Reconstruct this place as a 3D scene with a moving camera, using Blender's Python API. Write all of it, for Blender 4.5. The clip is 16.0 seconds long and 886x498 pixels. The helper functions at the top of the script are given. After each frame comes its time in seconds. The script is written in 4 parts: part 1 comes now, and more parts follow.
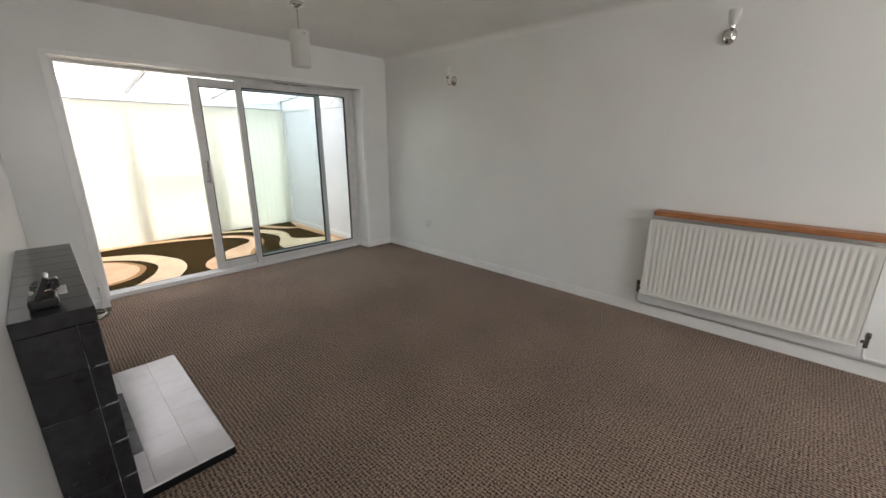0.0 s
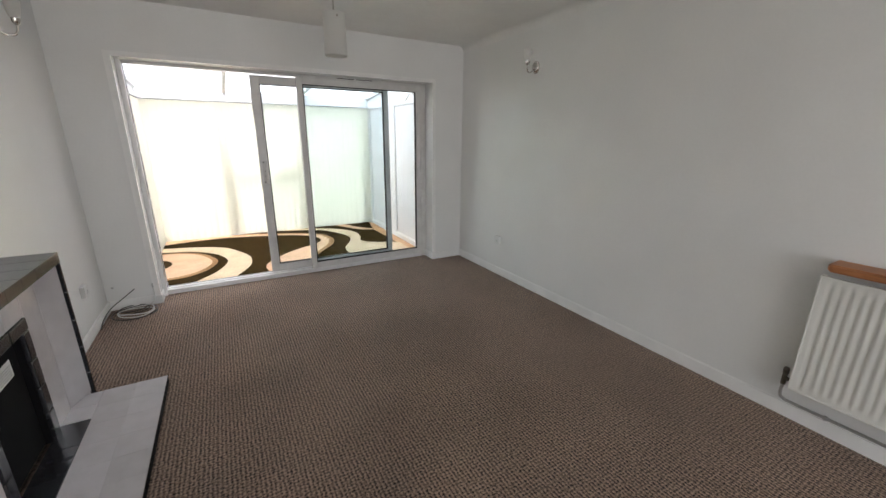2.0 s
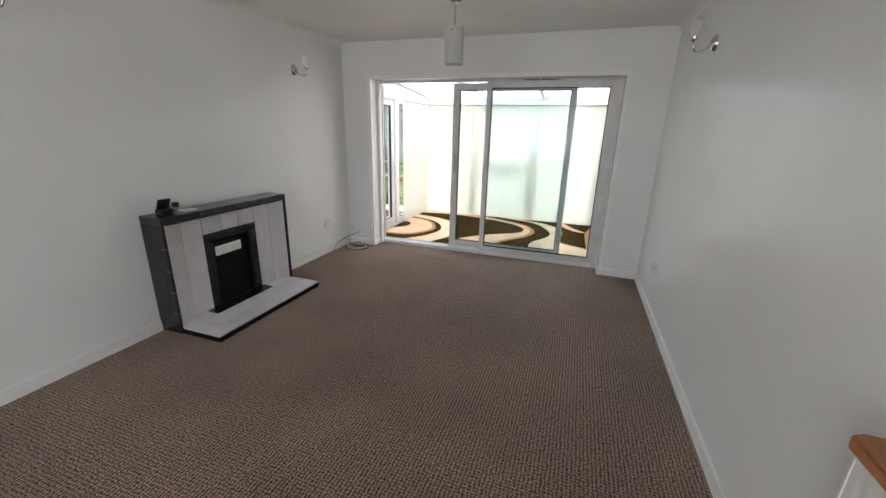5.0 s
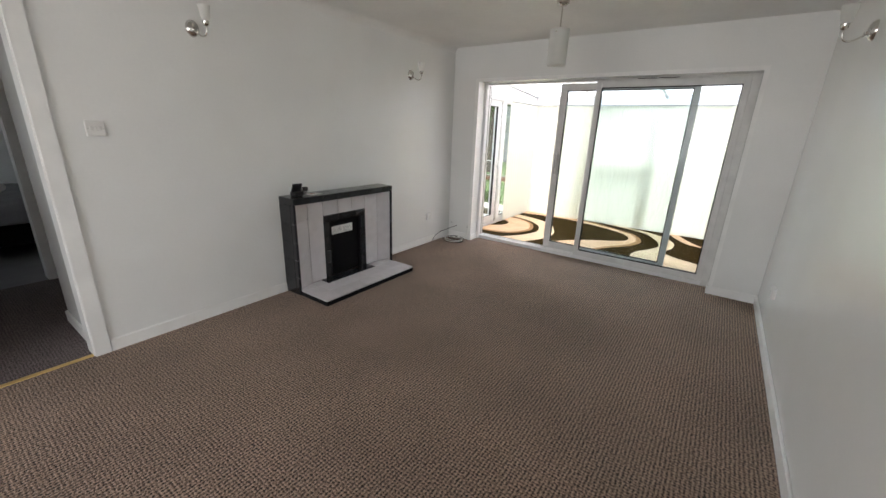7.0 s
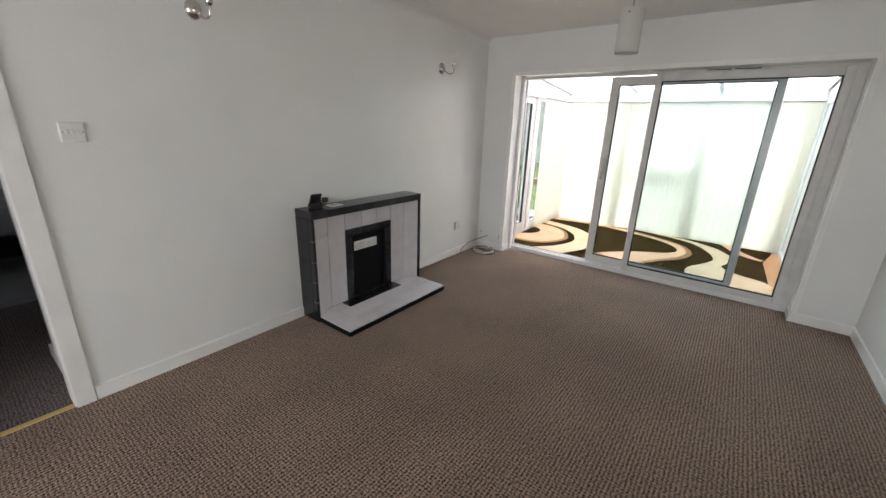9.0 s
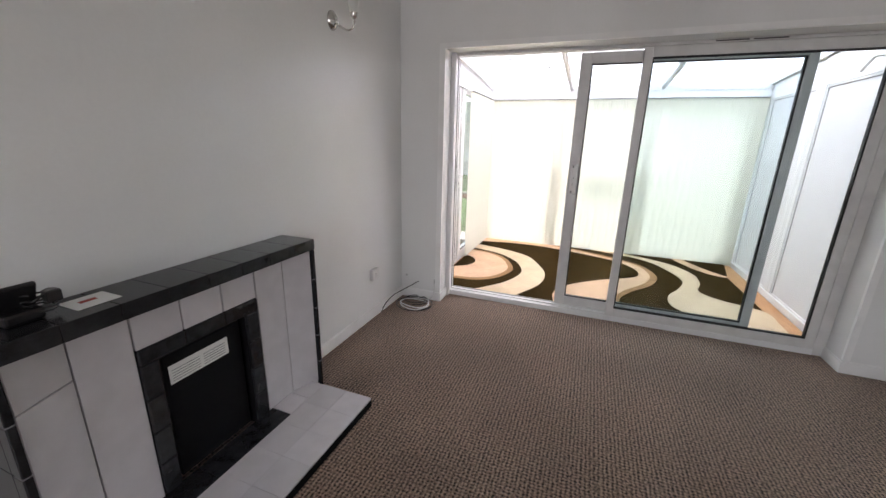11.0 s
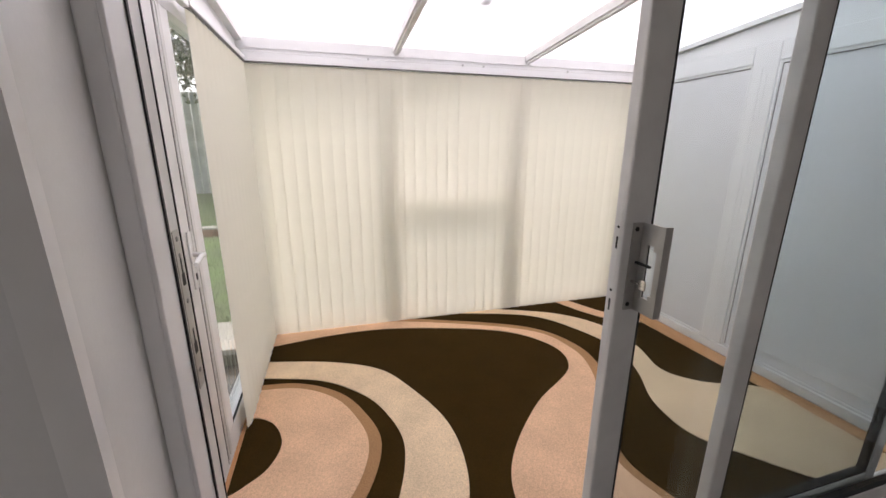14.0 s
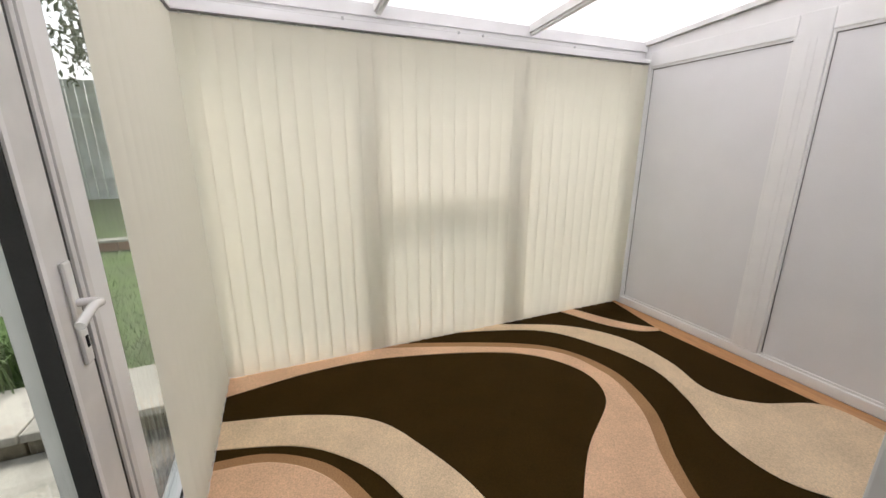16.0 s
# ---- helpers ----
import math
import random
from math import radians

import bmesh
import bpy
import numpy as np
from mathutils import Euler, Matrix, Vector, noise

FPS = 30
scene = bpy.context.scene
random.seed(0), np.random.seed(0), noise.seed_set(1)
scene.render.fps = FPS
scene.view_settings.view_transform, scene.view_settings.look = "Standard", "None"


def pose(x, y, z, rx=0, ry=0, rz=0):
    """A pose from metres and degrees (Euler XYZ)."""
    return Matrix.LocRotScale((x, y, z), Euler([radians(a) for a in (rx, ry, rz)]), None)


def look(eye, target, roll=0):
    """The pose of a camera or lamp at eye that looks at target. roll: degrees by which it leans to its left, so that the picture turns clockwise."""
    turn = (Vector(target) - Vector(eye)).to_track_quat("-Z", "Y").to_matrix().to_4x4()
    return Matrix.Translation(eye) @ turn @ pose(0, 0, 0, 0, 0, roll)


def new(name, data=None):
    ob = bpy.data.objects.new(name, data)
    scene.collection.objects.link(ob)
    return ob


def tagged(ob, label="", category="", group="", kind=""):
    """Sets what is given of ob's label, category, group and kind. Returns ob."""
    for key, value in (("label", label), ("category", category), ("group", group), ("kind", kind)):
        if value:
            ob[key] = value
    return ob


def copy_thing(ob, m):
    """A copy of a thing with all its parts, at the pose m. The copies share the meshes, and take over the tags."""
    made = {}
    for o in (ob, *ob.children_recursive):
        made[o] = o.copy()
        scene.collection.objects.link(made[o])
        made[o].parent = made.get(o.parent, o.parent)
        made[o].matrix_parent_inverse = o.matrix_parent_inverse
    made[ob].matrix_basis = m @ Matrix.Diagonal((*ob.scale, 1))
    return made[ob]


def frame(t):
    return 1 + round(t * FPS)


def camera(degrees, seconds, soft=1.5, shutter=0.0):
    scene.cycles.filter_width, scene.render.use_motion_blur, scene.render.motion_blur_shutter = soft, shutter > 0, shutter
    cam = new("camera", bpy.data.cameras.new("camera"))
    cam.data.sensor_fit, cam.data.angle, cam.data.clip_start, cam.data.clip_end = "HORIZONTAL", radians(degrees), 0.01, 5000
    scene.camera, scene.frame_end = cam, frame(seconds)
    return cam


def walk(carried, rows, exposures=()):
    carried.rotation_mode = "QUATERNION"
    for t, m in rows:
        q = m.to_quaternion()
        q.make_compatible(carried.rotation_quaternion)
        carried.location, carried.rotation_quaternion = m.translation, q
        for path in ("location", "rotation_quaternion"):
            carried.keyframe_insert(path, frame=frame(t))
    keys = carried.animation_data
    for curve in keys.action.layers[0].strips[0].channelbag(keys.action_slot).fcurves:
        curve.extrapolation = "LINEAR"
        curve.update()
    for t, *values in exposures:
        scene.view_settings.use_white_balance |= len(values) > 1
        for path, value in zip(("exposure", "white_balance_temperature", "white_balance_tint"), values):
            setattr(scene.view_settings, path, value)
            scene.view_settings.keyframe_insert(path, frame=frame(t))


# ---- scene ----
cam = camera(98.3, 16.0)
PATH = [
    (0, (4.247, 0.157, 1.404), (2.915, 1.547, 0.862), 0.2),
    (0.5, (4.194, 0.251, 1.406), (2.801, 1.582, 0.868), 0.3),
    (1, (4.114, 0.45, 1.419), (2.628, 1.674, 0.877), 0.3),
    (1.5, (4.047, 0.699, 1.437), (2.473, 1.8, 0.883), 0.5),
    (2, (3.989, 0.998, 1.441), (2.318, 1.945, 0.882), 0.5),
    (2.5, (3.969, 1.227, 1.428), (2.191, 1.956, 0.875), 0.7),
    (3, (4.032, 1.52, 1.449), (2.162, 1.964, 0.896), 0.7),
    (3.5, (4.038, 1.891, 1.429), (2.119, 2.025, 0.881), 1.0),
    (4, (4.058, 2.252, 1.425), (2.149, 2.05, 0.864), 1.2),
    (4.5, (4.193, 2.531, 1.417), (2.313, 2.154, 0.849), 1.3),
    (5, (4.293, 2.77, 1.468), (2.483, 2.158, 0.876), 1.5),
    (5.2, (4.314, 2.847, 1.465), (2.542, 2.137, 0.867), 1.6),
    (7.5, (4.374, 2.991, 1.463), (2.839, 1.863, 0.854), 2.1),
    (8, (4.342, 2.909, 1.477), (2.826, 1.76, 0.86), 2.0),
    (10.5, (3.296, 1.710, 1.424), (1.624, 0.780, 0.845), 1.8),
    (11, (2.920, 1.480, 1.362), (1.117, 0.807, 0.815), 1.5),
    (11.5, (2.546, 1.299, 1.352), (0.663, 0.879, 0.824), 1.0),
    (12, (2.139, 1.141, 1.358), (0.216, 0.966, 0.839), 0.5),
    (12.5, (1.704, 0.989, 1.365), (-0.226, 1.097, 0.842), 0.2),
    (13, (1.269, 0.888, 1.390), (-0.644, 1.149, 0.869), 0.1),
    (13.5, (0.848, 0.762, 1.385), (-1.042, 1.154, 0.862), 0.1),
    (14, (0.499, 0.668, 1.376), (-1.36, 1.197, 0.861), 0.2),
    (14.5, (0.236, 0.636, 1.371), (-1.609, 1.214, 0.859), 0.1),
    (15, (0.071, 0.595, 1.342), (-1.759, 1.22, 0.83), 0.1),
    (15.5, (-0.035, 0.568, 1.318), (-1.84, 1.262, 0.809), 0.0),
    (16, (-0.091, 0.552, 1.296), (-1.867, 1.313, 0.781), 0.0),
]
EXPOSURES = [(0.0, 2.15, 6500, 14), (2.5, 2.2, 6300, 15), (4.0, 2.2, 6200, 15), (5.2, 2.2, 6250, 15), (7.5, 2.35, 6400, 14), (8.2, 2.35, 6400, 14), (10.5, 2.2, 6250, 16), (12.0, 1.85, 6300, 27), (13.0, 1.3, 6450, 27), (14.0, 1.15, 6600, 22), (16.0, 1.0, 6620, 16)]
walk(cam, [(t, look(eye, target, roll)) for t, eye, target, roll in PATH], EXPOSURES)

# ---- light ----
world = bpy.data.worlds.new("overcast_sky")
scene.world = world
world.use_nodes = True
wt = world.node_tree
sky = wt.nodes.new("ShaderNodeTexSky")
sky.sky_type, sky.sun_disc = "NISHITA", False
sky.sun_elevation, sky.sun_rotation = radians(48), radians(-70)
sky.air_density, sky.dust_density, sky.ozone_density = 1.0, 3.5, 1.0
grey = wt.nodes.new("ShaderNodeHueSaturation")
grey.inputs["Saturation"].default_value = 0.3
wt.links.new(sky.outputs[0], grey.inputs["Color"])
wt.links.new(grey.outputs[0], wt.nodes["Background"].inputs[0])
wt.nodes["Background"].inputs[1].default_value = 0.15
sun = new("sun", bpy.data.lights.new("sun", "SUN"))
sun.data.energy, sun.data.angle, sun.data.color = 1.4, radians(14), (1.0, 0.96, 0.9)
sun.matrix_world = look((-6, 3, 9), (-1.5, 1.4, 0))
# fill lamp in the unseen east window, its energy set to brighten the room
window_fill = new("window_fill", bpy.data.lights.new("window_fill", "AREA"))
window_fill.data.shape, window_fill.data.size, window_fill.data.size_y = "RECTANGLE", 2.65, 1.36
window_fill.data.energy, window_fill.data.color = 10.5, (1.0, 0.98, 0.95)
window_fill.matrix_world = look((7.42, 1.75, 1.45), (0, 1.75, 1.43))

# ---- materials ----


def mat(name, colour, rough=0.5, metal=0.0, spec=0.5, grain=0.0, grain_scale=200.0, stain=0.0, stain_scale=3.0, bump=0.0,
        bump_scale=400.0, piece=0.0):
    """A painted, tiled or metal surface: fine grain, broad stains, small relief, and piece-to-piece change."""
    m = bpy.data.materials.new(name)
    m.use_nodes = True
    t = m.node_tree
    b = t.nodes["Principled BSDF"]
    b.inputs["Base Color"].default_value = (*colour, 1)
    b.inputs["Roughness"].default_value = rough
    b.inputs["Metallic"].default_value = metal
    b.inputs["Specular IOR Level"].default_value = spec
    co = t.nodes.new("ShaderNodeTexCoord").outputs["Object"]
    last = None

    def varied(src, amount, low, high):
        nonlocal last
        r = t.nodes.new("ShaderNodeMapRange")
        r.inputs[1].default_value, r.inputs[2].default_value = low, high
        r.inputs[3].default_value, r.inputs[4].default_value = 1 - amount, 1 + amount * 0.5
        t.links.new(src, r.inputs[0])
        mix = t.nodes.new("ShaderNodeVectorMath")
        mix.operation = "SCALE"
        if last is None:
            mix.inputs[0].default_value = colour
        else:
            t.links.new(last, mix.inputs[0])
        t.links.new(r.outputs[0], mix.inputs["Scale"])
        last = mix.outputs[0]

    def noise_of(scale, detail=4):
        n = t.nodes.new("ShaderNodeTexNoise")
        n.inputs["Scale"].default_value, n.inputs["Detail"].default_value = scale, detail
        t.links.new(co, n.inputs["Vector"])
        return n.outputs[0]
    if grain:
        varied(noise_of(grain_scale, 2), grain, 0.3, 0.7)
    if stain:
        varied(noise_of(stain_scale, 5), stain, 0.35, 0.65)
    if piece:
        varied(t.nodes.new("ShaderNodeObjectInfo").outputs["Random"], piece, 0, 1)
    if last is not None:
        t.links.new(last, b.inputs["Base Color"])
    if bump:
        bp = t.nodes.new("ShaderNodeBump")
        bp.inputs["Strength"].default_value, bp.inputs["Distance"].default_value = bump, 0.002
        t.links.new(noise_of(bump_scale, 3), bp.inputs["Height"])
        t.links.new(bp.outputs[0], b.inputs["Normal"])
    return m


def glass(name, tint, gloss=1.0):
    m = bpy.data.materials.new(name)
    m.use_nodes = True
    t = m.node_tree
    t.nodes.remove(t.nodes["Principled BSDF"])
    clear, shine, mix, fr = (t.nodes.new("ShaderNode" + n) for n in ("BsdfTransparent", "BsdfGlossy", "MixShader", "LayerWeight"))
    clear.inputs[0].default_value = (*tint, 1)
    shine.inputs["Roughness"].default_value = 0.02
    fr.inputs[0].default_value = 0.5
    power = t.nodes.new("ShaderNodeMath")
    power.operation = "POWER"
    power.inputs[1].default_value = 4.0
    t.links.new(fr.outputs["Facing"], power.inputs[0])
    reach = t.nodes.new("ShaderNodeMapRange")
    reach.inputs[3].default_value, reach.inputs[4].default_value = 0.012, 0.6 * gloss
    t.links.new(power.outputs[0], reach.inputs[0])
    t.links.new(reach.outputs[0], mix.inputs[0])
    t.links.new(clear.outputs[0], mix.inputs[1])
    t.links.new(shine.outputs[0], mix.inputs[2])
    t.links.new(mix.outputs[0], t.nodes["Material Output"].inputs[0])
    return m


def cloth(name, colour, through_colour, share, weave_scale=900.0, stain=0.04, blotch_scale=6.0):
    """Thin stuff that lets light through: diffuse and translucent."""
    m = bpy.data.materials.new(name)
    m.use_nodes = True
    t = m.node_tree
    t.nodes.remove(t.nodes["Principled BSDF"])
    d, tr, mix = (t.nodes.new("ShaderNode" + n) for n in ("BsdfDiffuse", "BsdfTranslucent", "MixShader"))
    mix.inputs[0].default_value = share
    co = t.nodes.new("ShaderNodeTexCoord").outputs["Object"]
    n = t.nodes.new("ShaderNodeTexNoise")
    n.inputs["Scale"].default_value, n.inputs["Detail"].default_value = blotch_scale, 6
    t.links.new(co, n.inputs["Vector"])
    r = t.nodes.new("ShaderNodeMapRange")
    r.inputs[1].default_value, r.inputs[2].default_value, r.inputs[3].default_value, r.inputs[4].default_value = 0.3, 0.7, 1 - stain, 1
    t.links.new(n.outputs[0], r.inputs[0])
    for node, c in ((d, colour), (tr, through_colour)):
        s = t.nodes.new("ShaderNodeVectorMath")
        s.operation = "SCALE"
        s.inputs[0].default_value = c
        t.links.new(r.outputs[0], s.inputs["Scale"])
        t.links.new(s.outputs[0], node.inputs[0])
    w = t.nodes.new("ShaderNodeTexNoise")
    w.inputs["Scale"].default_value = weave_scale
    t.links.new(co, w.inputs["Vector"])
    bp = t.nodes.new("ShaderNodeBump")
    bp.inputs["Strength"].default_value, bp.inputs["Distance"].default_value = 0.3, 0.001
    t.links.new(w.outputs[0], bp.inputs["Height"])
    t.links.new(bp.outputs[0], d.inputs["Normal"])
    t.links.new(d.outputs[0], mix.inputs[1])
    t.links.new(tr.outputs[0], mix.inputs[2])
    t.links.new(mix.outputs[0], t.nodes["Material Output"].inputs[0])
    return m


def loop_carpet(name, dark, light):
    """Loop-pile carpet: rows of nubs about 15 mm apart along x, each row shifted by half, with flecks and trodden patches."""
    m = bpy.data.materials.new(name)
    m.use_nodes = True
    t = m.node_tree
    b = t.nodes["Principled BSDF"]
    b.inputs["Roughness"].default_value, b.inputs["Specular IOR Level"].default_value = 0.95, 0.1
    b.inputs["Sheen Weight"].default_value, b.inputs["Sheen Roughness"].default_value = 0.12, 0.6
    co = t.nodes.new("ShaderNodeTexCoord").outputs["Object"]
    wob = t.nodes.new("ShaderNodeTexNoise")
    wob.inputs["Scale"].default_value = 45
    t.links.new(co, wob.inputs["Vector"])
    mulw = t.nodes.new("ShaderNodeVectorMath")
    mulw.operation = "MULTIPLY_ADD"
    mulw.inputs[1].default_value = (0.022, 0.015, 0)
    t.links.new(wob.outputs["Color"], mulw.inputs[0])
    t.links.new(co, mulw.inputs[2])
    sep = t.nodes.new("ShaderNodeSeparateXYZ")
    t.links.new(mulw.outputs[0], sep.inputs[0])

    def math_node(op, a, c=None):
        n = t.nodes.new("ShaderNodeMath")
        n.operation = op
        for i, v in enumerate((a, c)):
            if v is None:
                continue
            if isinstance(v, (int, float)):
                n.inputs[i].default_value = v
            else:
                t.links.new(v, n.inputs[i])
        return n.outputs[0]
    row = math_node("MULTIPLY", sep.outputs["Y"], 2 * math.pi / 0.036)
    col = math_node("MULTIPLY", sep.outputs["X"], 2 * math.pi / 0.033)
    a = math_node("SINE", math_node("ADD", row, col))
    c = math_node("SINE", math_node("SUBTRACT", row, col))
    rib = math_node("MULTIPLY", math_node("COSINE", math_node("MULTIPLY", row, 2.0)), -0.22)
    nub = math_node("MULTIPLY", math_node("ADD", math_node("ADD", math_node("MULTIPLY", a, c), rib), 1.0), 0.5)
    fleck = t.nodes.new("ShaderNodeTexNoise")
    fleck.inputs["Scale"].default_value, fleck.inputs["Detail"].default_value = 95, 3
    t.links.new(co, fleck.inputs["Vector"])
    wide = t.nodes.new("ShaderNodeTexNoise")
    wide.inputs["Scale"].default_value, wide.inputs["Detail"].default_value = 1.6, 5
    t.links.new(co, wide.inputs["Vector"])
    f = math_node("ADD", math_node("MULTIPLY", nub, 0.36), math_node("MULTIPLY", fleck.outputs[0], 1.15))
    ramp = t.nodes.new("ShaderNodeMapRange")
    ramp.inputs[1].default_value, ramp.inputs[2].default_value = 0.50, 0.98
    t.links.new(f, ramp.inputs[0])
    mix = t.nodes.new("ShaderNodeMix")
    mix.data_type = "RGBA"
    mix.inputs[6].default_value, mix.inputs[7].default_value = (*dark, 1), (*light, 1)
    t.links.new(ramp.outputs[0], mix.inputs[0])
    sc = t.nodes.new("ShaderNodeVectorMath")
    sc.operation = "SCALE"
    t.links.new(mix.outputs[2], sc.inputs[0])
    wr = t.nodes.new("ShaderNodeMapRange")
    wr.inputs[1].default_value, wr.inputs[2].default_value, wr.inputs[3].default_value, wr.inputs[4].default_value = 0.35, 0.65, 0.86, 1.08
    t.links.new(wide.outputs[0], wr.inputs[0])
    t.links.new(wr.outputs[0], sc.inputs["Scale"])
    t.links.new(sc.outputs[0], b.inputs["Base Color"])
    bp = t.nodes.new("ShaderNodeBump")
    bp.inputs["Strength"].default_value, bp.inputs["Distance"].default_value = 1.0, 0.009
    t.links.new(f, bp.inputs["Height"])
    t.links.new(bp.outputs[0], b.inputs["Normal"])
    return m


def wood(name, dark, light, along="X", scale=14.0):
    m = bpy.data.materials.new(name)
    m.use_nodes = True
    t = m.node_tree
    b = t.nodes["Principled BSDF"]
    b.inputs["Roughness"].default_value = 0.42
    co = t.nodes.new("ShaderNodeTexCoord").outputs["Object"]
    mp = t.nodes.new("ShaderNodeMapping")
    mp.inputs["Scale"].default_value = (1.2, scale, scale) if along == "X" else (scale, 1.2, scale)
    t.links.new(co, mp.inputs[0])
    n = t.nodes.new("ShaderNodeTexNoise")
    n.inputs["Scale"].default_value, n.inputs["Detail"].default_value, n.inputs["Distortion"].default_value = 4.0, 8, 1.2
    t.links.new(mp.outputs[0], n.inputs["Vector"])
    mix = t.nodes.new("ShaderNodeMix")
    mix.data_type = "RGBA"
    mix.inputs[6].default_value, mix.inputs[7].default_value = (*dark, 1), (*light, 1)
    r = t.nodes.new("ShaderNodeMapRange")
    r.inputs[1].default_value, r.inputs[2].default_value = 0.3, 0.7
    t.links.new(n.outputs[0], r.inputs[0])
    t.links.new(r.outputs[0], mix.inputs[0])
    t.links.new(mix.outputs[2], b.inputs["Base Color"])
    return m


WALL = mat("painted_wall", (0.87, 0.875, 0.86), 0.25, grain=0.012, grain_scale=60, stain=0.035, stain_scale=1.3, bump=0.12, bump_scale=180)
CEIL = mat("textured_ceiling", (0.84, 0.84, 0.82), 0.6, grain=0.02, grain_scale=30, stain=0.04, stain_scale=2, bump=0.6, bump_scale=45)
GLOSS = mat("white_gloss_woodwork", (0.89, 0.89, 0.875), 0.3, stain=0.05, stain_scale=5, bump=0.05, bump_scale=60)
UPVC = mat("white_plastic", (0.82, 0.82, 0.82), 0.32, stain=0.03, stain_scale=6)
# second, greyer and rougher tone of the white plastic
UPVC_DULL = mat("duller_white_plastic", (0.72, 0.715, 0.70), 0.38, stain=0.08, stain_scale=9)
PANELM = mat("white_infill_panel", (0.755, 0.755, 0.77), 0.5, grain=0.02, grain_scale=300, stain=0.03)
GASKET = mat("black_rubber", (0.012, 0.012, 0.012), 0.6, grain=0.2)
METAL = mat("galvanised_track", (0.55, 0.55, 0.54), 0.35, metal=0.9, grain=0.1)
SATIN = mat("satin_aluminium", (0.50, 0.49, 0.47), 0.42, metal=0.7, stain=0.05, stain_scale=30)
TARNISH = mat("tarnished_brass", (0.16, 0.145, 0.125), 0.4, metal=0.8, stain=0.3, stain_scale=60)
CHROME = mat("chrome", (0.62, 0.60, 0.57), 0.12, metal=1.0, stain=0.08, stain_scale=40)
PANE = glass("window_glass", (0.955, 0.985, 0.97))
TINTED = glass("tinted_door_glass", (0.895, 0.94, 0.95))
FROST = cloth("frosted_glass", (0.9, 0.9, 0.88), (0.92, 0.92, 0.90), 0.6, 300, 0.02)
BLIND = cloth("cream_blind_cloth", (0.85, 0.82, 0.705), (0.82, 0.79, 0.67), 0.26, 900, 0.03)
POLY = cloth("opal_polycarbonate", (0.92, 0.925, 0.94), (0.96, 0.965, 0.975), 0.88, 40, 0.12, 7.0)
CARPET = loop_carpet("brown_loop_carpet", (0.018, 0.0115, 0.008), (0.44, 0.31, 0.23))
HALLCARPET = loop_carpet("hall_carpet", (0.025, 0.018, 0.018), (0.22, 0.17, 0.165))
DARKTILE = mat("charcoal_glazed_tile", (0.024, 0.025, 0.028), 0.2, stain=0.3, stain_scale=25, piece=0.25, grain=0.1)
PALETILE = mat("pale_grey_glazed_tile", (0.62, 0.595, 0.61), 0.16, stain=0.05, stain_scale=12, piece=0.08)
GROUT = mat("white_grout", (0.62, 0.61, 0.60), 0.8, grain=0.1)
DARKGROUT = mat("dark_grout", (0.26, 0.25, 0.26), 0.85, grain=0.2)
BLACK = mat("matt_black_metal", (0.008, 0.008, 0.009), 0.8, spec=0.15, grain=0.2, stain=0.2)
PLASTICBLACK = mat("black_plastic", (0.015, 0.015, 0.016), 0.3, grain=0.1)
PAPER = mat("white_paper", (0.78, 0.78, 0.75), 0.7, grain=0.03)
REDINK = mat("red_ink", (0.35, 0.05, 0.03), 0.7, grain=0.1)
INK = mat("grey_ink", (0.25, 0.25, 0.25), 0.7, grain=0.1)
SHELFWOOD = wood("varnished_pine", (0.28, 0.10, 0.035), (0.52, 0.22, 0.085))
LAMINATE = wood("orange_laminate", (0.50, 0.24, 0.10), (0.70, 0.38, 0.17), "X", 10)
BRASS = mat("brass", (0.85, 0.62, 0.25), 0.4, metal=0.6, stain=0.1)
WHITECABLE = mat("white_cable", (0.72, 0.72, 0.70), 0.4, grain=0.05)
RADPAINT = mat("radiator_enamel", (0.80, 0.80, 0.755), 0.28, stain=0.02)


def pile(name, colour):
    return mat(name, colour, 0.98, spec=0.05, grain=0.2, grain_scale=170, stain=0.10, stain_scale=5, bump=1.0, bump_scale=260)


PILE_DARK = pile("dark_olive_pile", (0.042, 0.024, 0.006))
PILE_CREAM = pile("cream_pile", (0.80, 0.62, 0.42))
PILE_PINK = pile("blush_pile", (0.80, 0.53, 0.345))
PILE_TAN = pile("tan_pile", (0.42, 0.24, 0.12))
GRASS = mat("lawn", (0.085, 0.15, 0.035), 0.9, grain=0.5, grain_scale=80, stain=0.35, stain_scale=2, bump=1, bump_scale=120)
STONE = mat("weathered_stone", (0.20, 0.175, 0.125), 0.9, grain=0.3, grain_scale=60, stain=0.35, stain_scale=6, bump=0.7, bump_scale=80, piece=0.15)
SLAB = mat("concrete_slab", (0.42, 0.40, 0.35), 0.9, grain=0.2, grain_scale=90, stain=0.25, stain_scale=4, bump=0.5, piece=0.12)
GRAVELM = mat("grey_gravel", (0.20, 0.19, 0.18), 0.9, grain=0.7, grain_scale=60, stain=0.2, bump=1, bump_scale=70)
FENCEM = mat("weathered_fence", (0.58, 0.62, 0.63), 0.85, grain=0.2, stain=0.2, piece=0.2)
BARK = mat("bark", (0.13, 0.105, 0.085), 0.95, grain=0.4, grain_scale=30, stain=0.3, bump=1, bump_scale=25)
LEAF = mat("leaf", (0.06, 0.11, 0.025), 0.6, piece=0.3, stain=0.3, stain_scale=8)
BRICKM = mat("red_brick", (0.30, 0.13, 0.08), 0.9, grain=0.25, stain=0.2, piece=0.3)
